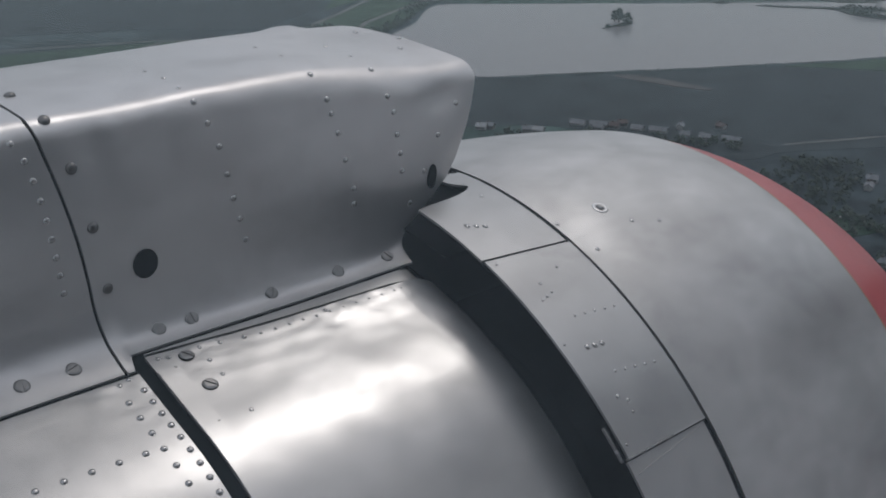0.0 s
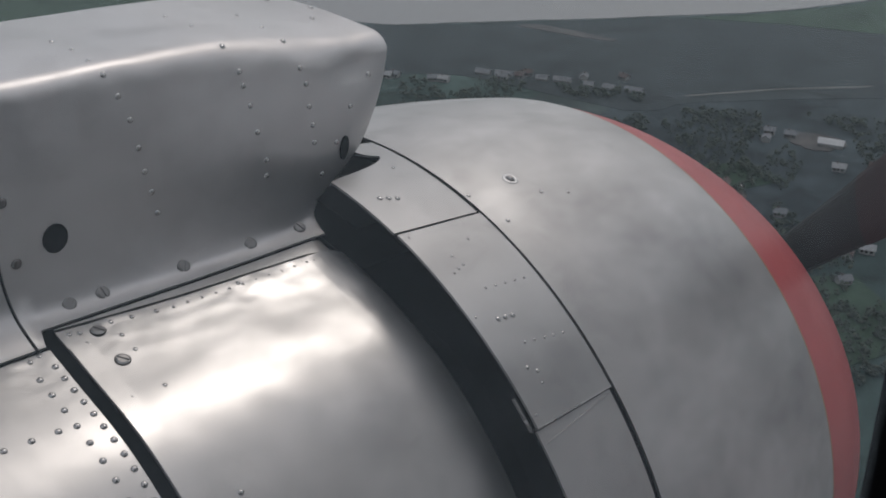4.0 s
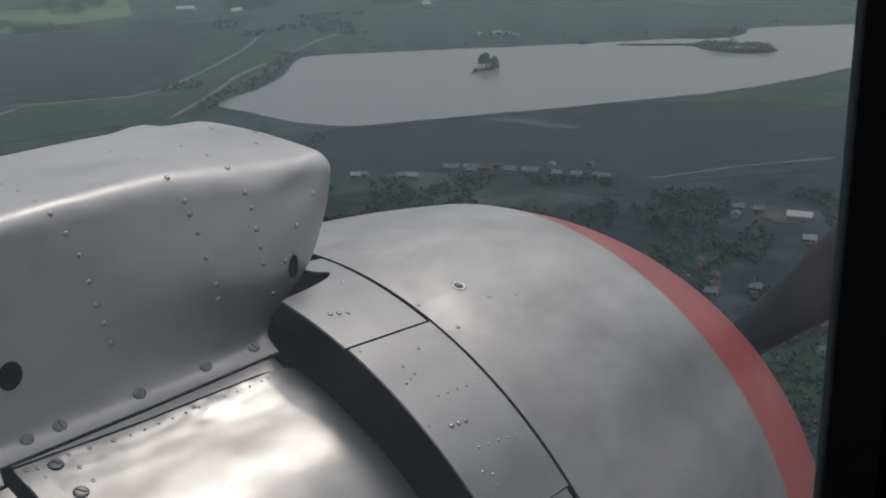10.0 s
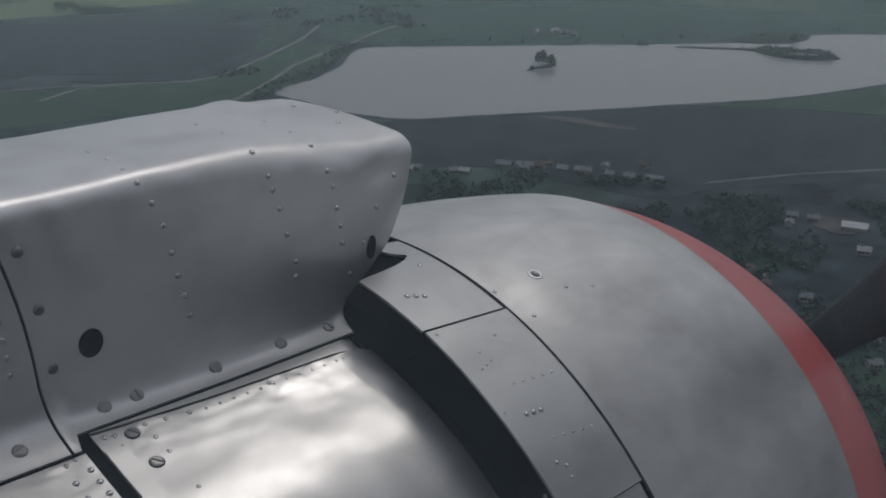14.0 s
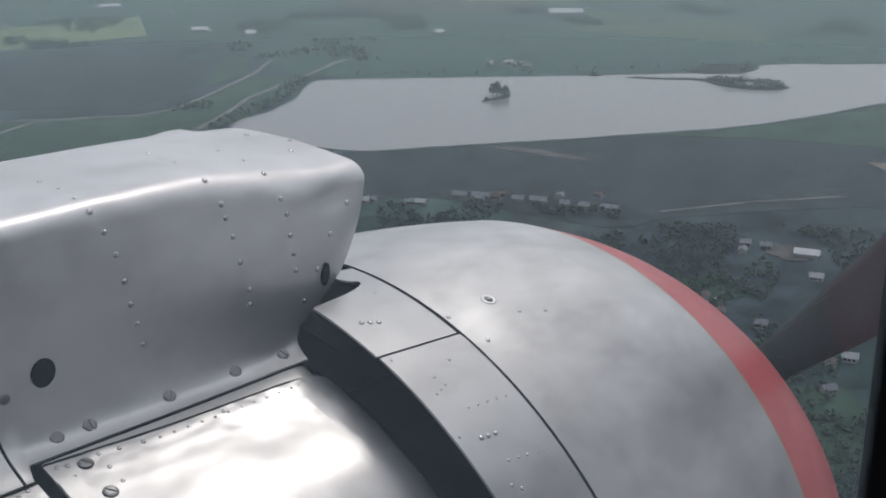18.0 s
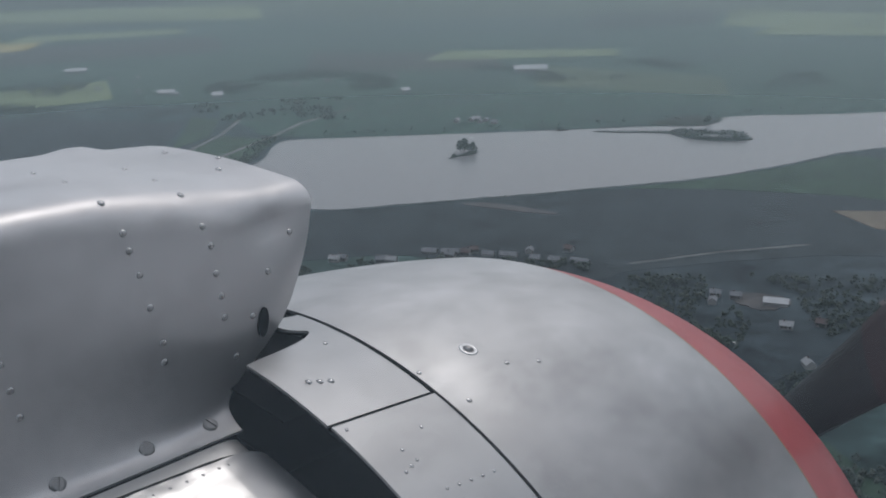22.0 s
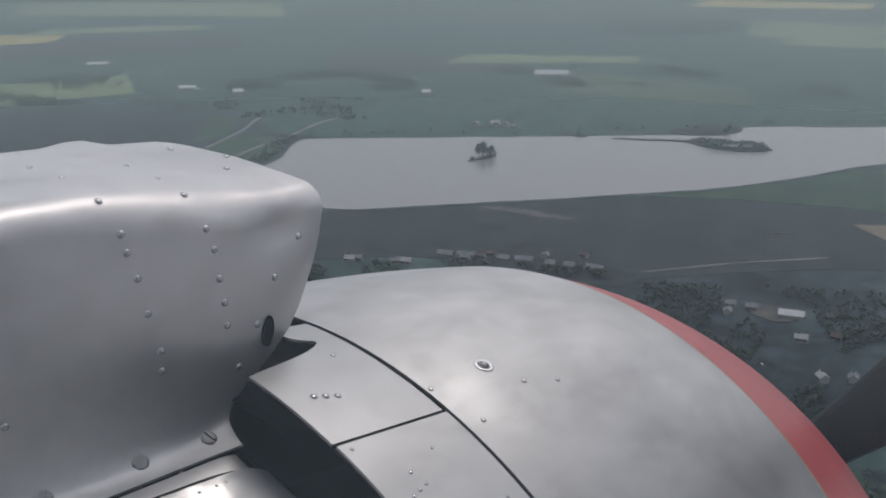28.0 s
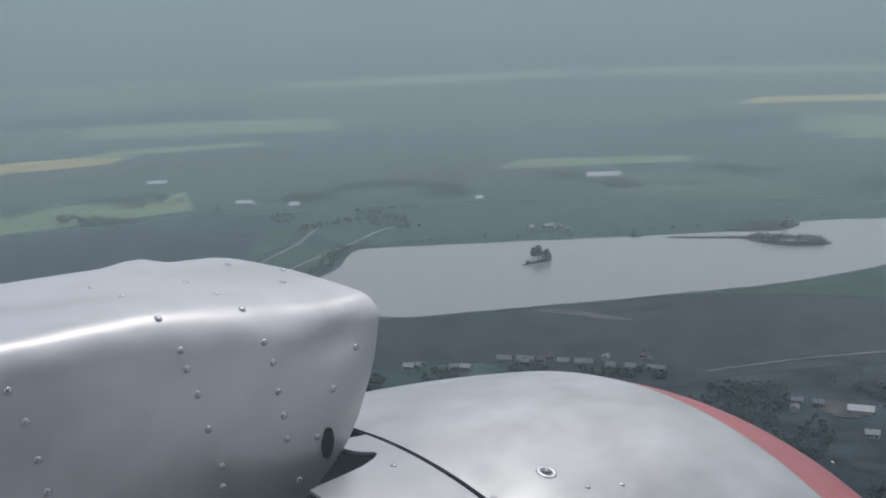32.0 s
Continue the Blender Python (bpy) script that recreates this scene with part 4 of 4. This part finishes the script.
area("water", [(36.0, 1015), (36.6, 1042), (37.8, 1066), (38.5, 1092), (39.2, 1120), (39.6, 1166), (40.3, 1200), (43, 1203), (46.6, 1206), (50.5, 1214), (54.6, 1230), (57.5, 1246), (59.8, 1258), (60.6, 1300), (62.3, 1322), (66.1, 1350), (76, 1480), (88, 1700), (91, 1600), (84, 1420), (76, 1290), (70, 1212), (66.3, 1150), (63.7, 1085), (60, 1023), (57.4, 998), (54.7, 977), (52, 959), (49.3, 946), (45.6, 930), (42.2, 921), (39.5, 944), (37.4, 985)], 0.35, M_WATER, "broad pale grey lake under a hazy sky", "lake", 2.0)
area("field", [(41, 912), (45.6, 922), (49.3, 938), (54.7, 968), (60, 1012), (63.7, 1072), (66.3, 1130), (76, 1180), (78, 900), (66, 815), (58, 765), (54, 735), (46, 790), (38, 800)], 0.2, M_PLOUGH, "dark ploughland beside the lake", "field", 4.0, seed=2)
area("field", [(56.5, 980), (60, 1014), (63.7, 1075), (66.3, 1138), (72, 1120), (80, 1060), (80, 950), (72, 960), (66.7, 985), (61, 985)], 0.45, M_MEADOW, "bright green meadow strip by the shore", "field", 3.0, smooth=False, seed=3)
area("field", [(66, 935), (75, 980), (77, 880), (68, 890)], 0.5, M_TAN, "tan stubble field", "field", 3.0, smooth=False, seed=4)
area("field", [(56.6, 640), (60, 660), (62, 640), (59, 610)], 0.4, M_MEADOW, "small green pasture beside houses", "field", 2.0, smooth=False, seed=6)
area("field", [(63.5, 520), (66, 530), (70, 480), (66, 440), (63, 470)], 0.4, M_MEADOW, "green pasture among gardens", "field", 2.0, smooth=False, seed=16)
area("shore", [(48.6, 928), (49.6, 932), (51.6, 915), (53.2, 901), (52.8, 895), (51, 906), (49.2, 921)], 0.5, M_SAND, "pale mud bank by the lake", "shore", 3.0, seed=7)
area("yard", [(61.7, 716), (63.2, 724), (64.6, 712), (63.6, 694), (62.2, 700)], 0.5, M_SAND, "pale gravelled yard beside a white barn", "yard", 3.0, seed=8)
area("field", [(18, 960), (26, 960), (33, 985), (36.2, 1030), (38.6, 1120), (39.8, 1205), (37.4, 1240), (33.8, 1105), (31.9, 1079), (27.4, 1084), (18, 1080)], 0.25, M_MEADOW, "green pasture beside the tracks", "field", 3.0, smooth=False, seed=9)
area("field", [(16, 1170), (25.8, 1140), (31.9, 1112), (34.6, 1200), (35.6, 1320), (30, 1400), (24, 1420), (16, 1400)], 0.3, M_PLOUGH, "dark field beyond the track", "field", 4.0, smooth=False, seed=10)
area("field", [(34.9, 1190), (36.6, 1240), (37.2, 1330), (36, 1360), (35.6, 1290)], 0.34, M_MEADOW, "green pasture behind the track", "field", 4.0, smooth=False, seed=13)
area("field", [(14, 1500), (20, 1540), (19, 1640), (13, 1610)], 0.4, M_YELLOW, "yellow rapeseed field", "field", 3.0, smooth=False, seed=11)
area("field", [(22, 2020), (29, 2060), (30, 2190), (23, 2180)], 0.4, M_YELLOW, "yellow rapeseed field", "field", 3.0, smooth=False, seed=12)


def lane(name, ends, width, material, label, z=0.6):
    pts = [spot(b_, d) for b_, d in ends]
    bm = bmesh.new()
    left, right = [], []
    for i, p in enumerate(pts):
        d = (pts[min(i + 1, len(pts) - 1)] - pts[max(i - 1, 0)]).normalized()
        s = Vector((-d.y, d.x, 0)) * width / 2
        left.append(bm.verts.new(p + s + Vector((0, 0, z))))
        right.append(bm.verts.new(p - s + Vector((0, 0, z))))
    for i in range(len(pts) - 1):
        f = bm.faces.new((left[i], right[i], right[i + 1], left[i + 1]))
    bm.normal_update()
    if bm.faces[:][0].normal.z < 0:
        bmesh.ops.reverse_faces(bm, faces=bm.faces)
    return tagged(part(name, bm, material, None, "", False), label, "road", "", "structure")


lane("road", [(25.4, 1040), (26.4, 1062), (27.4, 1082), (29.8, 1080), (31.95, 1077), (33.2, 1090), (33.8, 1103), (35.5, 1165), (37.3, 1249), (38.2, 1330)], 4.5, M_ROAD, "pale gravel farm track")
lane("road", [(33.6, 985), (35.0, 1031), (36.0, 1075), (36.9, 1127), (38.4, 1180), (39.4, 1213), (41, 1290), (43.5, 1370)], 5.0, M_ROAD, "pale gravel farm track along the lake")
lane("road", [(20, 1092), (27.4, 1086)], 3.5, M_ROAD, "pale gravel farm track", 0.7)
lane("road", [(56.8, 772), (61, 806), (65.2, 837)], 2.6, M_ROAD, "straight dirt track over dark fields")

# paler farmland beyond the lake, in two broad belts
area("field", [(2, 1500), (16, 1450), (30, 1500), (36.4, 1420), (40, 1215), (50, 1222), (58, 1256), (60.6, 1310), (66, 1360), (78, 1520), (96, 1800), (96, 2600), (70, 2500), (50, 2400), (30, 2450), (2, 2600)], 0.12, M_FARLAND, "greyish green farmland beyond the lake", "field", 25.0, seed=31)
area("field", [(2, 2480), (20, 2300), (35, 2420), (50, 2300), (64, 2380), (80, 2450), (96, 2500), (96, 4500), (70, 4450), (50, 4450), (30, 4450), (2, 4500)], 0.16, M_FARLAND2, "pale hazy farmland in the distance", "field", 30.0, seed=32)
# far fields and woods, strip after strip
rng = random.Random(7)
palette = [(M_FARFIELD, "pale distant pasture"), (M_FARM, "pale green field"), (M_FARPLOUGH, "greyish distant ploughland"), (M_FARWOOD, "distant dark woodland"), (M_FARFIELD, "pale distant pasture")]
d = 1480.0
row = 0
while d < 4300:
    depth = d * rng.uniform(0.10, 0.17)
    b0 = 12.0 + rng.uniform(-3, 3)
    while b0 < 88:
        w = rng.uniform(5, 15)
        m, lab = palette[rng.randrange(5)]
        if rng.random() < 0.30:
            sk = rng.uniform(-0.03, 0.03)
            area("field", [(b0, d * (1 + sk)), (b0 + w, d * (1 - sk)), (b0 + w * 0.98, (d + depth * rng.uniform(0.7, 0.98)) * (1 - sk)), (b0 + 0.4, (d + depth * 0.9) * (1 + sk))], 0.2 + 0.05 * (row % 3), m, lab, "field", 8.0, smooth=False, seed=row + int(b0))
        b0 += w + rng.uniform(0.0, 2.0)
    d += depth
    row += 1
for b0, d0, w, dp in ((47, 1750, 9, 110), (62, 2050, 10, 160), (28, 2150, 8, 120), (70, 1800, 8, 120)):
    area("field", [(b0, d0), (b0 + w, d0 * 1.02), (b0 + w, d0 + dp), (b0 + 1, d0 + dp * 0.9)], 0.7, M_FARFIELD, "pale green distant field", "field", 6.0, smooth=False, seed=int(d0))
area("field", [(58, 2700), (66, 2750), (66, 2900), (59, 2880)], 0.8, M_YELLOW, "distant yellow rapeseed field", "field", 5.0, smooth=False, seed=77)
# low hazy rise that closes the horizon
bm = bmesh.new()
prev = None
for k in range(181):
    a = 2 * math.pi * k / 180
    h1 = 10 + 9 * math.sin(3.1 * a + 1) + 6 * math.sin(7.3 * a) + 4 * math.sin(17 * a + 2)
    cols = [bm.verts.new((r * math.sin(a), r * math.cos(a), z)) for r, z in ((4350, H - 1), (4550, -80), (4700, 20), (4820, h1 + 60), (4900, h1 + 60))]
    if prev:
        for i in range(4):
            bm.faces.new((prev[i], cols[i], cols[i + 1], prev[i + 1]))
    prev = cols
bmesh.ops.remove_doubles(bm, verts=bm.verts, dist=0.5)
bmesh.ops.recalc_face_normals(bm, faces=bm.faces)
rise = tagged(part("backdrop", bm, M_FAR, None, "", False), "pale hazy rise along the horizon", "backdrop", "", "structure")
if rise.data.polygons[0].normal.z < 0:
    rise.data.flip_normals()


# added translucent shell between the near land and the far shore, imitating haze
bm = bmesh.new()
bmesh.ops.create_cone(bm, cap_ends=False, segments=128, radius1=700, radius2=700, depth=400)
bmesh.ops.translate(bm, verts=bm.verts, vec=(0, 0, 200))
haze = tagged(part("backdrop", bm, M_HAZE, None, "", True), "added bluish shell imitating haze over the distant land", "haze", "", "structure")
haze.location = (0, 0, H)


# ---- trees ----
ICO_V = []
ICO_F = []
_bm = bmesh.new()
bmesh.ops.create_icosphere(_bm, subdivisions=1, radius=1.0)
_bm.verts.ensure_lookup_table()
ICO_V = [v.co.copy() for v in _bm.verts]
ICO_F = [tuple(v.index for v in f.verts) for f in _bm.faces]
_bm.free()


def clumps(name, blobs, material, parent=None):
    """Uneven leaf clumps, each an island; blobs: (place, radius)."""
    vs, fs = [], []
    r = random.Random(len(blobs))
    for p, rad in blobs:
        o = len(vs)
        q = Euler((r.uniform(0, 6), r.uniform(0, 6), r.uniform(0, 6))).to_matrix()
        for v in ICO_V:
            w = q @ v * (rad * r.uniform(0.65, 1.25))
            vs.append((p.x + w.x, p.y + w.y, p.z + w.z * 0.9))
        fs += [tuple(i + o for i in f) for f in ICO_F]
    me = bpy.data.meshes.new(name)
    me.from_pydata(vs, [], fs)
    me.materials.append(material)
    me.polygons.foreach_set("use_smooth", [True] * len(me.polygons))
    ob = new(name, me)
    ob.parent = parent
    return ob


def crown_blobs(r, at, height, spread, n):
    out = []
    for _ in range(n):
        u = r.uniform(0.3, 1.0)
        a = r.uniform(0, 2 * math.pi)
        rr = spread * math.sqrt(r.random()) * math.sin(math.pi * (0.25 + 0.7 * u))
        out.append((at + Vector((rr * math.cos(a), rr * math.sin(a), height * u)), spread * r.uniform(0.22, 0.42)))
    return out


def tree(at, height, spread, label, seed):
    r = random.Random(seed)
    t = thing("tree", label, "tree", at, "trees on the lake")
    bm = bmesh.new()
    prof = [(0, 0.06), (0.3, 0.045), (0.8, 0.02)]
    rg = [[bm.verts.new((height * rr * math.cos(2 * math.pi * k / 7), height * rr * math.sin(2 * math.pi * k / 7), height * zz)) for k in range(7)] for zz, rr in prof]
    for a, b_ in zip(rg, rg[1:]):
        for k in range(7):
            bm.faces.new((a[k], a[(k + 1) % 7], b_[(k + 1) % 7], b_[k]))
    for k in range(4):
        a = k * 1.7
        p0 = Vector((0, 0, height * (0.35 + 0.1 * k)))
        p1 = p0 + Vector((math.cos(a), math.sin(a), 0.7)) * spread * 0.7
        s = Vector((-math.sin(a), math.cos(a), 0)) * height * 0.014
        bm.faces.new([bm.verts.new(q) for q in (p0 - s, p0 + s, p1 + s * 0.4, p1 - s * 0.4)])
    part("trunk", bm, M_BARK, t)
    c = clumps("crown", crown_blobs(r, Vector((0, 0, 0)), height, spread, 70), M_LEAF, t)
    return t


def water_land(name, corners, label, seed):
    return area(name, corners, 0.9, M_REED, label, "island", 1.2, seed=seed)


water_land("islet", [(48.0, 1094), (48.5, 1102), (49.1, 1108), (49.4, 1124), (49.2, 1130), (48.8, 1116), (48.3, 1104)], "low reedy islet with a few trees", 21)
tree(spot(48.75, 1122), 13, 4.6, "tall dark tree on a reedy islet", 1)
tree(spot(48.55, 1124), 11, 3.6, "tall dark tree on a reedy islet", 2)
tree(spot(49.15, 1118), 10, 4.2, "rounded dark tree on a reedy islet", 4)
tree(spot(48.25, 1100), 3.5, 2.2, "low bush on a reedy islet", 3)
# long spit with a pond inside it
water_land("spit", [(54.9, 1216), (56.5, 1219), (58.2, 1222), (59.2, 1224), (60.6, 1222), (62.0, 1206), (62.2, 1192), (61.2, 1180), (60.0, 1182), (59.0, 1196), (58.2, 1213), (56.5, 1213)], "long reedy spit reaching into the lake", 22)
area("water", [(60.0, 1206), (61.0, 1208), (61.5, 1198), (60.9, 1192), (60.1, 1197)], 1.2, M_WATER, "pond inside the spit", "lake", 1.0, seed=23)
water_land("islet", [(68.6, 1290), (69.0, 1298), (69.6, 1300), (69.5, 1290)], "tiny reedy islet", 24)
water_land("islet", [(53.1, 1222), (53.3, 1226), (53.7, 1227), (53.6, 1222)], "tiny reedy islet", 26)
area("shore", [(58.8, 1250), (60.2, 1262), (60.8, 1300), (59, 1310), (57.6, 1262)], 0.8, M_REED, "wooded point on the far shore", "shore", 3.0, seed=25)

rt = random.Random(11)
blobs = []


def wood(corners, n, hmin, hmax, avoid=0.0):
    """Trees strewn over a four-cornered patch of land."""
    for _ in range(n):
        u, v = rt.random(), rt.random()
        b_ = lerp(lerp(corners[0][0], corners[1][0], u), lerp(corners[3][0], corners[2][0], u), v)
        dd = lerp(lerp(corners[0][1], corners[1][1], u), lerp(corners[3][1], corners[2][1], u), v)
        if noise.noise(Vector((b_ * 0.35, dd * 0.012, 3))) < avoid:
            continue
        h = rt.uniform(hmin, hmax)
        blobs.extend(crown_blobs(rt, spot(b_, dd), h, h * rt.uniform(0.42, 0.8), 7))


for k in range(60):
    u = k / 59
    for b_, dd in ((lerp(58.6, 62.0, u), 1214 - 10 * u * u + 5 * math.sin(math.pi * u)), (lerp(59.2, 62.0, u), 1192 - 6 * math.sin(math.pi * u))):
        h = rt.uniform(2.5, 6)
        blobs.extend(crown_blobs(rt, spot(b_, dd), h, h * 0.55, 5))
    if k % 3 == 0:
        h = rt.uniform(1.2, 2.6)
        blobs.extend(crown_blobs(rt, spot(lerp(55.0, 58.6, u), 1216 + 4 * u), h, h * 0.7, 4))
for b0, b1, d0, d1 in ((68.7, 69.5, 1291, 1299), (53.2, 53.6, 1223, 1226)):
    for k in range(7):
        h = rt.uniform(2.5, 5)
        blobs.extend(crown_blobs(rt, spot(rt.uniform(b0, b1), rt.uniform(d0, d1)), h, h * 0.5, 5))
wood([(58.4, 1254), (60.3, 1264), (60.7, 1300), (58.6, 1305)], 30, 4, 9)
# thicket along the left bank, the near bank and the far bank
for k in range(150):
    u = rt.random()
    i = rt.randrange(6)
    bank = ((35.6, 1000), (36.4, 1046), (37.6, 1072), (38.3, 1098), (39.0, 1126), (39.4, 1170), (40.1, 1206))
    h = rt.uniform(2.0, 5.5)
    blobs.extend(crown_blobs(rt, spot(lerp(bank[i][0], bank[i + 1][0], u) - rt.uniform(0.0, 0.9), lerp(bank[i][1], bank[i + 1][1], u)), h, h * 0.6, 5))
for k in range(60):
    b_ = rt.uniform(42.5, 66)
    h = rt.uniform(1.0, 2.4)
    blobs.extend(crown_blobs(rt, spot(b_, curve([(42.2, 918), (49.3, 942), (54.7, 973), (60, 1019), (63.7, 1080), (66.3, 1145)], b_) - rt.uniform(2, 8)), h, h * 0.6, 4))
for k in range(150):
    h = rt.uniform(2, 5)
    b_ = rt.uniform(40, 88)
    blobs.extend(crown_blobs(rt, spot(b_, curve([(40, 1208), (46.6, 1214), (54.6, 1240), (58, 1264), (61, 1318), (66, 1358), (76, 1490), (88, 1712)], b_) + rt.uniform(1, 22)), h, h * 0.5, 4))
# wooded settlement and gardens below the dark field
wood([(36, 540), (55, 560), (55, 770), (40, 790)], 3000, 1.8, 4.4, 0.02)
wood([(54, 420), (84, 430), (80, 800), (54.5, 735)], 5200, 1.8, 4.6, -0.02)
wood([(30, 660), (41, 660), (41, 900), (31, 940)], 500, 2, 4.5, 0.0)
# woods beyond the lake, in belts
wood([(24, 1430), (60, 1560), (60, 1760), (24, 1640)], 2600, 4, 8, 0.22)
wood([(37, 1260), (44, 1300), (43, 1450), (36, 1420)], 420, 3, 7, 0.05)
wood([(14, 2000), (90, 2100), (90, 2500), (14, 2400)], 1800, 5, 9, 0.34)
wood([(61, 1500), (84, 1700), (84, 1900), (61, 1680)], 900, 4, 8, 0.26)
wood([(33.0, 1080), (35.0, 1090), (35.4, 1110), (33.4, 1112)], 26, 3, 6, -1)
near = [q for q in blobs if q[0].length < 1150]
far = [q for q in blobs if q[0].length >= 1150]
tagged(clumps("woodland", far, M_LEAF_FAR), "hazy grey-green woods beyond the lake", "trees", "", "stuff")
woods = clumps("woodland", near, M_LEAF)
tagged(woods, "scattered dark trees and hedges over the countryside", "trees", "", "stuff")


# ---- houses ----
def house(at, turn, w, l, h, roof, label, category="house"):
    hs = thing(category, label, category, at, "houses of the village" if category == "house" else "")
    hs.rotation_euler = (0, 0, turn)
    bmw = bmesh.new()
    v = [bmw.verts.new(p) for p in ((-l / 2, -w / 2, 0), (l / 2, -w / 2, 0), (l / 2, w / 2, 0), (-l / 2, w / 2, 0), (-l / 2, -w / 2, h), (l / 2, -w / 2, h), (l / 2, w / 2, h), (-l / 2, w / 2, h), (-l / 2, 0, h + w * 0.36), (l / 2, 0, h + w * 0.36))]
    for f in ((0, 1, 5, 4), (2, 3, 7, 6), (1, 2, 6, 9, 5), (3, 0, 4, 8, 7)):
        bmw.faces.new([v[i] for i in f])
    part("wall", bmw, M_PLASTER, hs, "", False)
    bmr = bmesh.new()
    o, t = 0.5, 0.25
    for s in (-1, 1):
        q = [(-l / 2 - o, s * (w / 2 + o), h - o * 0.5), (l / 2 + o, s * (w / 2 + o), h - o * 0.5), (l / 2 + o, 0, h + w * 0.37 + 0.1), (-l / 2 - o, 0, h + w * 0.37 + 0.1)]
        a = [bmr.verts.new(p) for p in q]
        b_ = [bmr.verts.new((p[0], p[1], p[2] + t)) for p in q]
        bmr.faces.new(a[::-1])
        bmr.faces.new(b_)
        for k in range(4):
            bmr.faces.new((a[k], a[(k + 1) % 4], b_[(k + 1) % 4], b_[k]))
    bmesh.ops.recalc_face_normals(bmr, faces=bmr.faces)
    part("roof", bmr, roof, hs, "", False)
    if category == "house":
        part("chimney", box(l * 0.2 - 0.4, l * 0.2 + 0.4, -0.4, 0.4, h + w * 0.25, h + w * 0.36 + 1.2), M_TILE, hs, "", False)
        for sx in (-0.28, 0.05, 0.32):
            for s in (-1, 1):
                part("window", box(l * sx - 0.6, l * sx + 0.6, s * w / 2 - 0.05, s * w / 2 + 0.05, h * 0.35, h * 0.78), M_BLACK, hs, "", False)
    return hs


rh = random.Random(5)
kinds = [house(spot(60, 600), 0.4, 4.6, 6, 2.6, M_TILE, "small plastered house with a red-brown roof"), house(spot(63, 560), 1.2, 4.6, 6.2, 2.6, M_GREYROOF, "small plastered house with a grey roof"),
         house(spot(65.5, 610), 0.8, 4.8, 7, 2.6, M_WHITE, "small house with a pale sheet roof")]


def settle(n, b0, b1, d0, d1, mix):
    """Houses strewn between two bearings and two distances."""
    for _ in range(n):
        k = kinds[rh.choice(mix)]
        b_, dd = rh.uniform(b0, b1), rh.uniform(d0, d1)
        copy_thing(k, Matrix.Translation(spot(b_, dd)) @ Matrix.Rotation(rh.choice((0.4, 0.4 + math.pi / 2, rh.uniform(0, 3))), 4, "Z"))


settle(34, 57, 84, 470, 720, (0, 0, 0, 1, 1, 1, 1, 2))
settle(4, 41.5, 46, 772, 786, (1, 1, 2))
settle(5, 46.5, 54, 778, 800, (1, 0))
for k in range(8):
    u = k / 7 + rh.uniform(-0.03, 0.03)
    b_ = lerp(46.9, 54.2, u)
    house(spot(b_, lerp(801, 774, u) + rh.uniform(-4, 4)), -radians(b_) - 0.25 + rh.uniform(-0.1, 0.1), 5.0, rh.uniform(6, 15), 1.6, M_GREYROOF, "long low shed with a pale grey roof", "shed")
settle(12, 26, 46, 1480, 1700, (1, 2))
settle(7, 48.4, 50.4, 1262, 1285, (2, 2, 1))
for b_, dd, turn, w, l, h in ((63.8, 704, -1.2, 6, 14, 2.6), (34.9, 1526, -0.6, 8, 20, 3.5), (37.2, 1484, -0.5, 9, 12, 4), (51.9, 1628, -0.8, 12, 44, 5), (46.0, 1470, -0.5, 7, 10, 4), (31.0, 1760, -0.5, 8, 28, 4)):
    house(spot(b_, dd), turn, w, l, h, M_BARNROOF, "long farm building with a white sheet-metal roof", "barn")
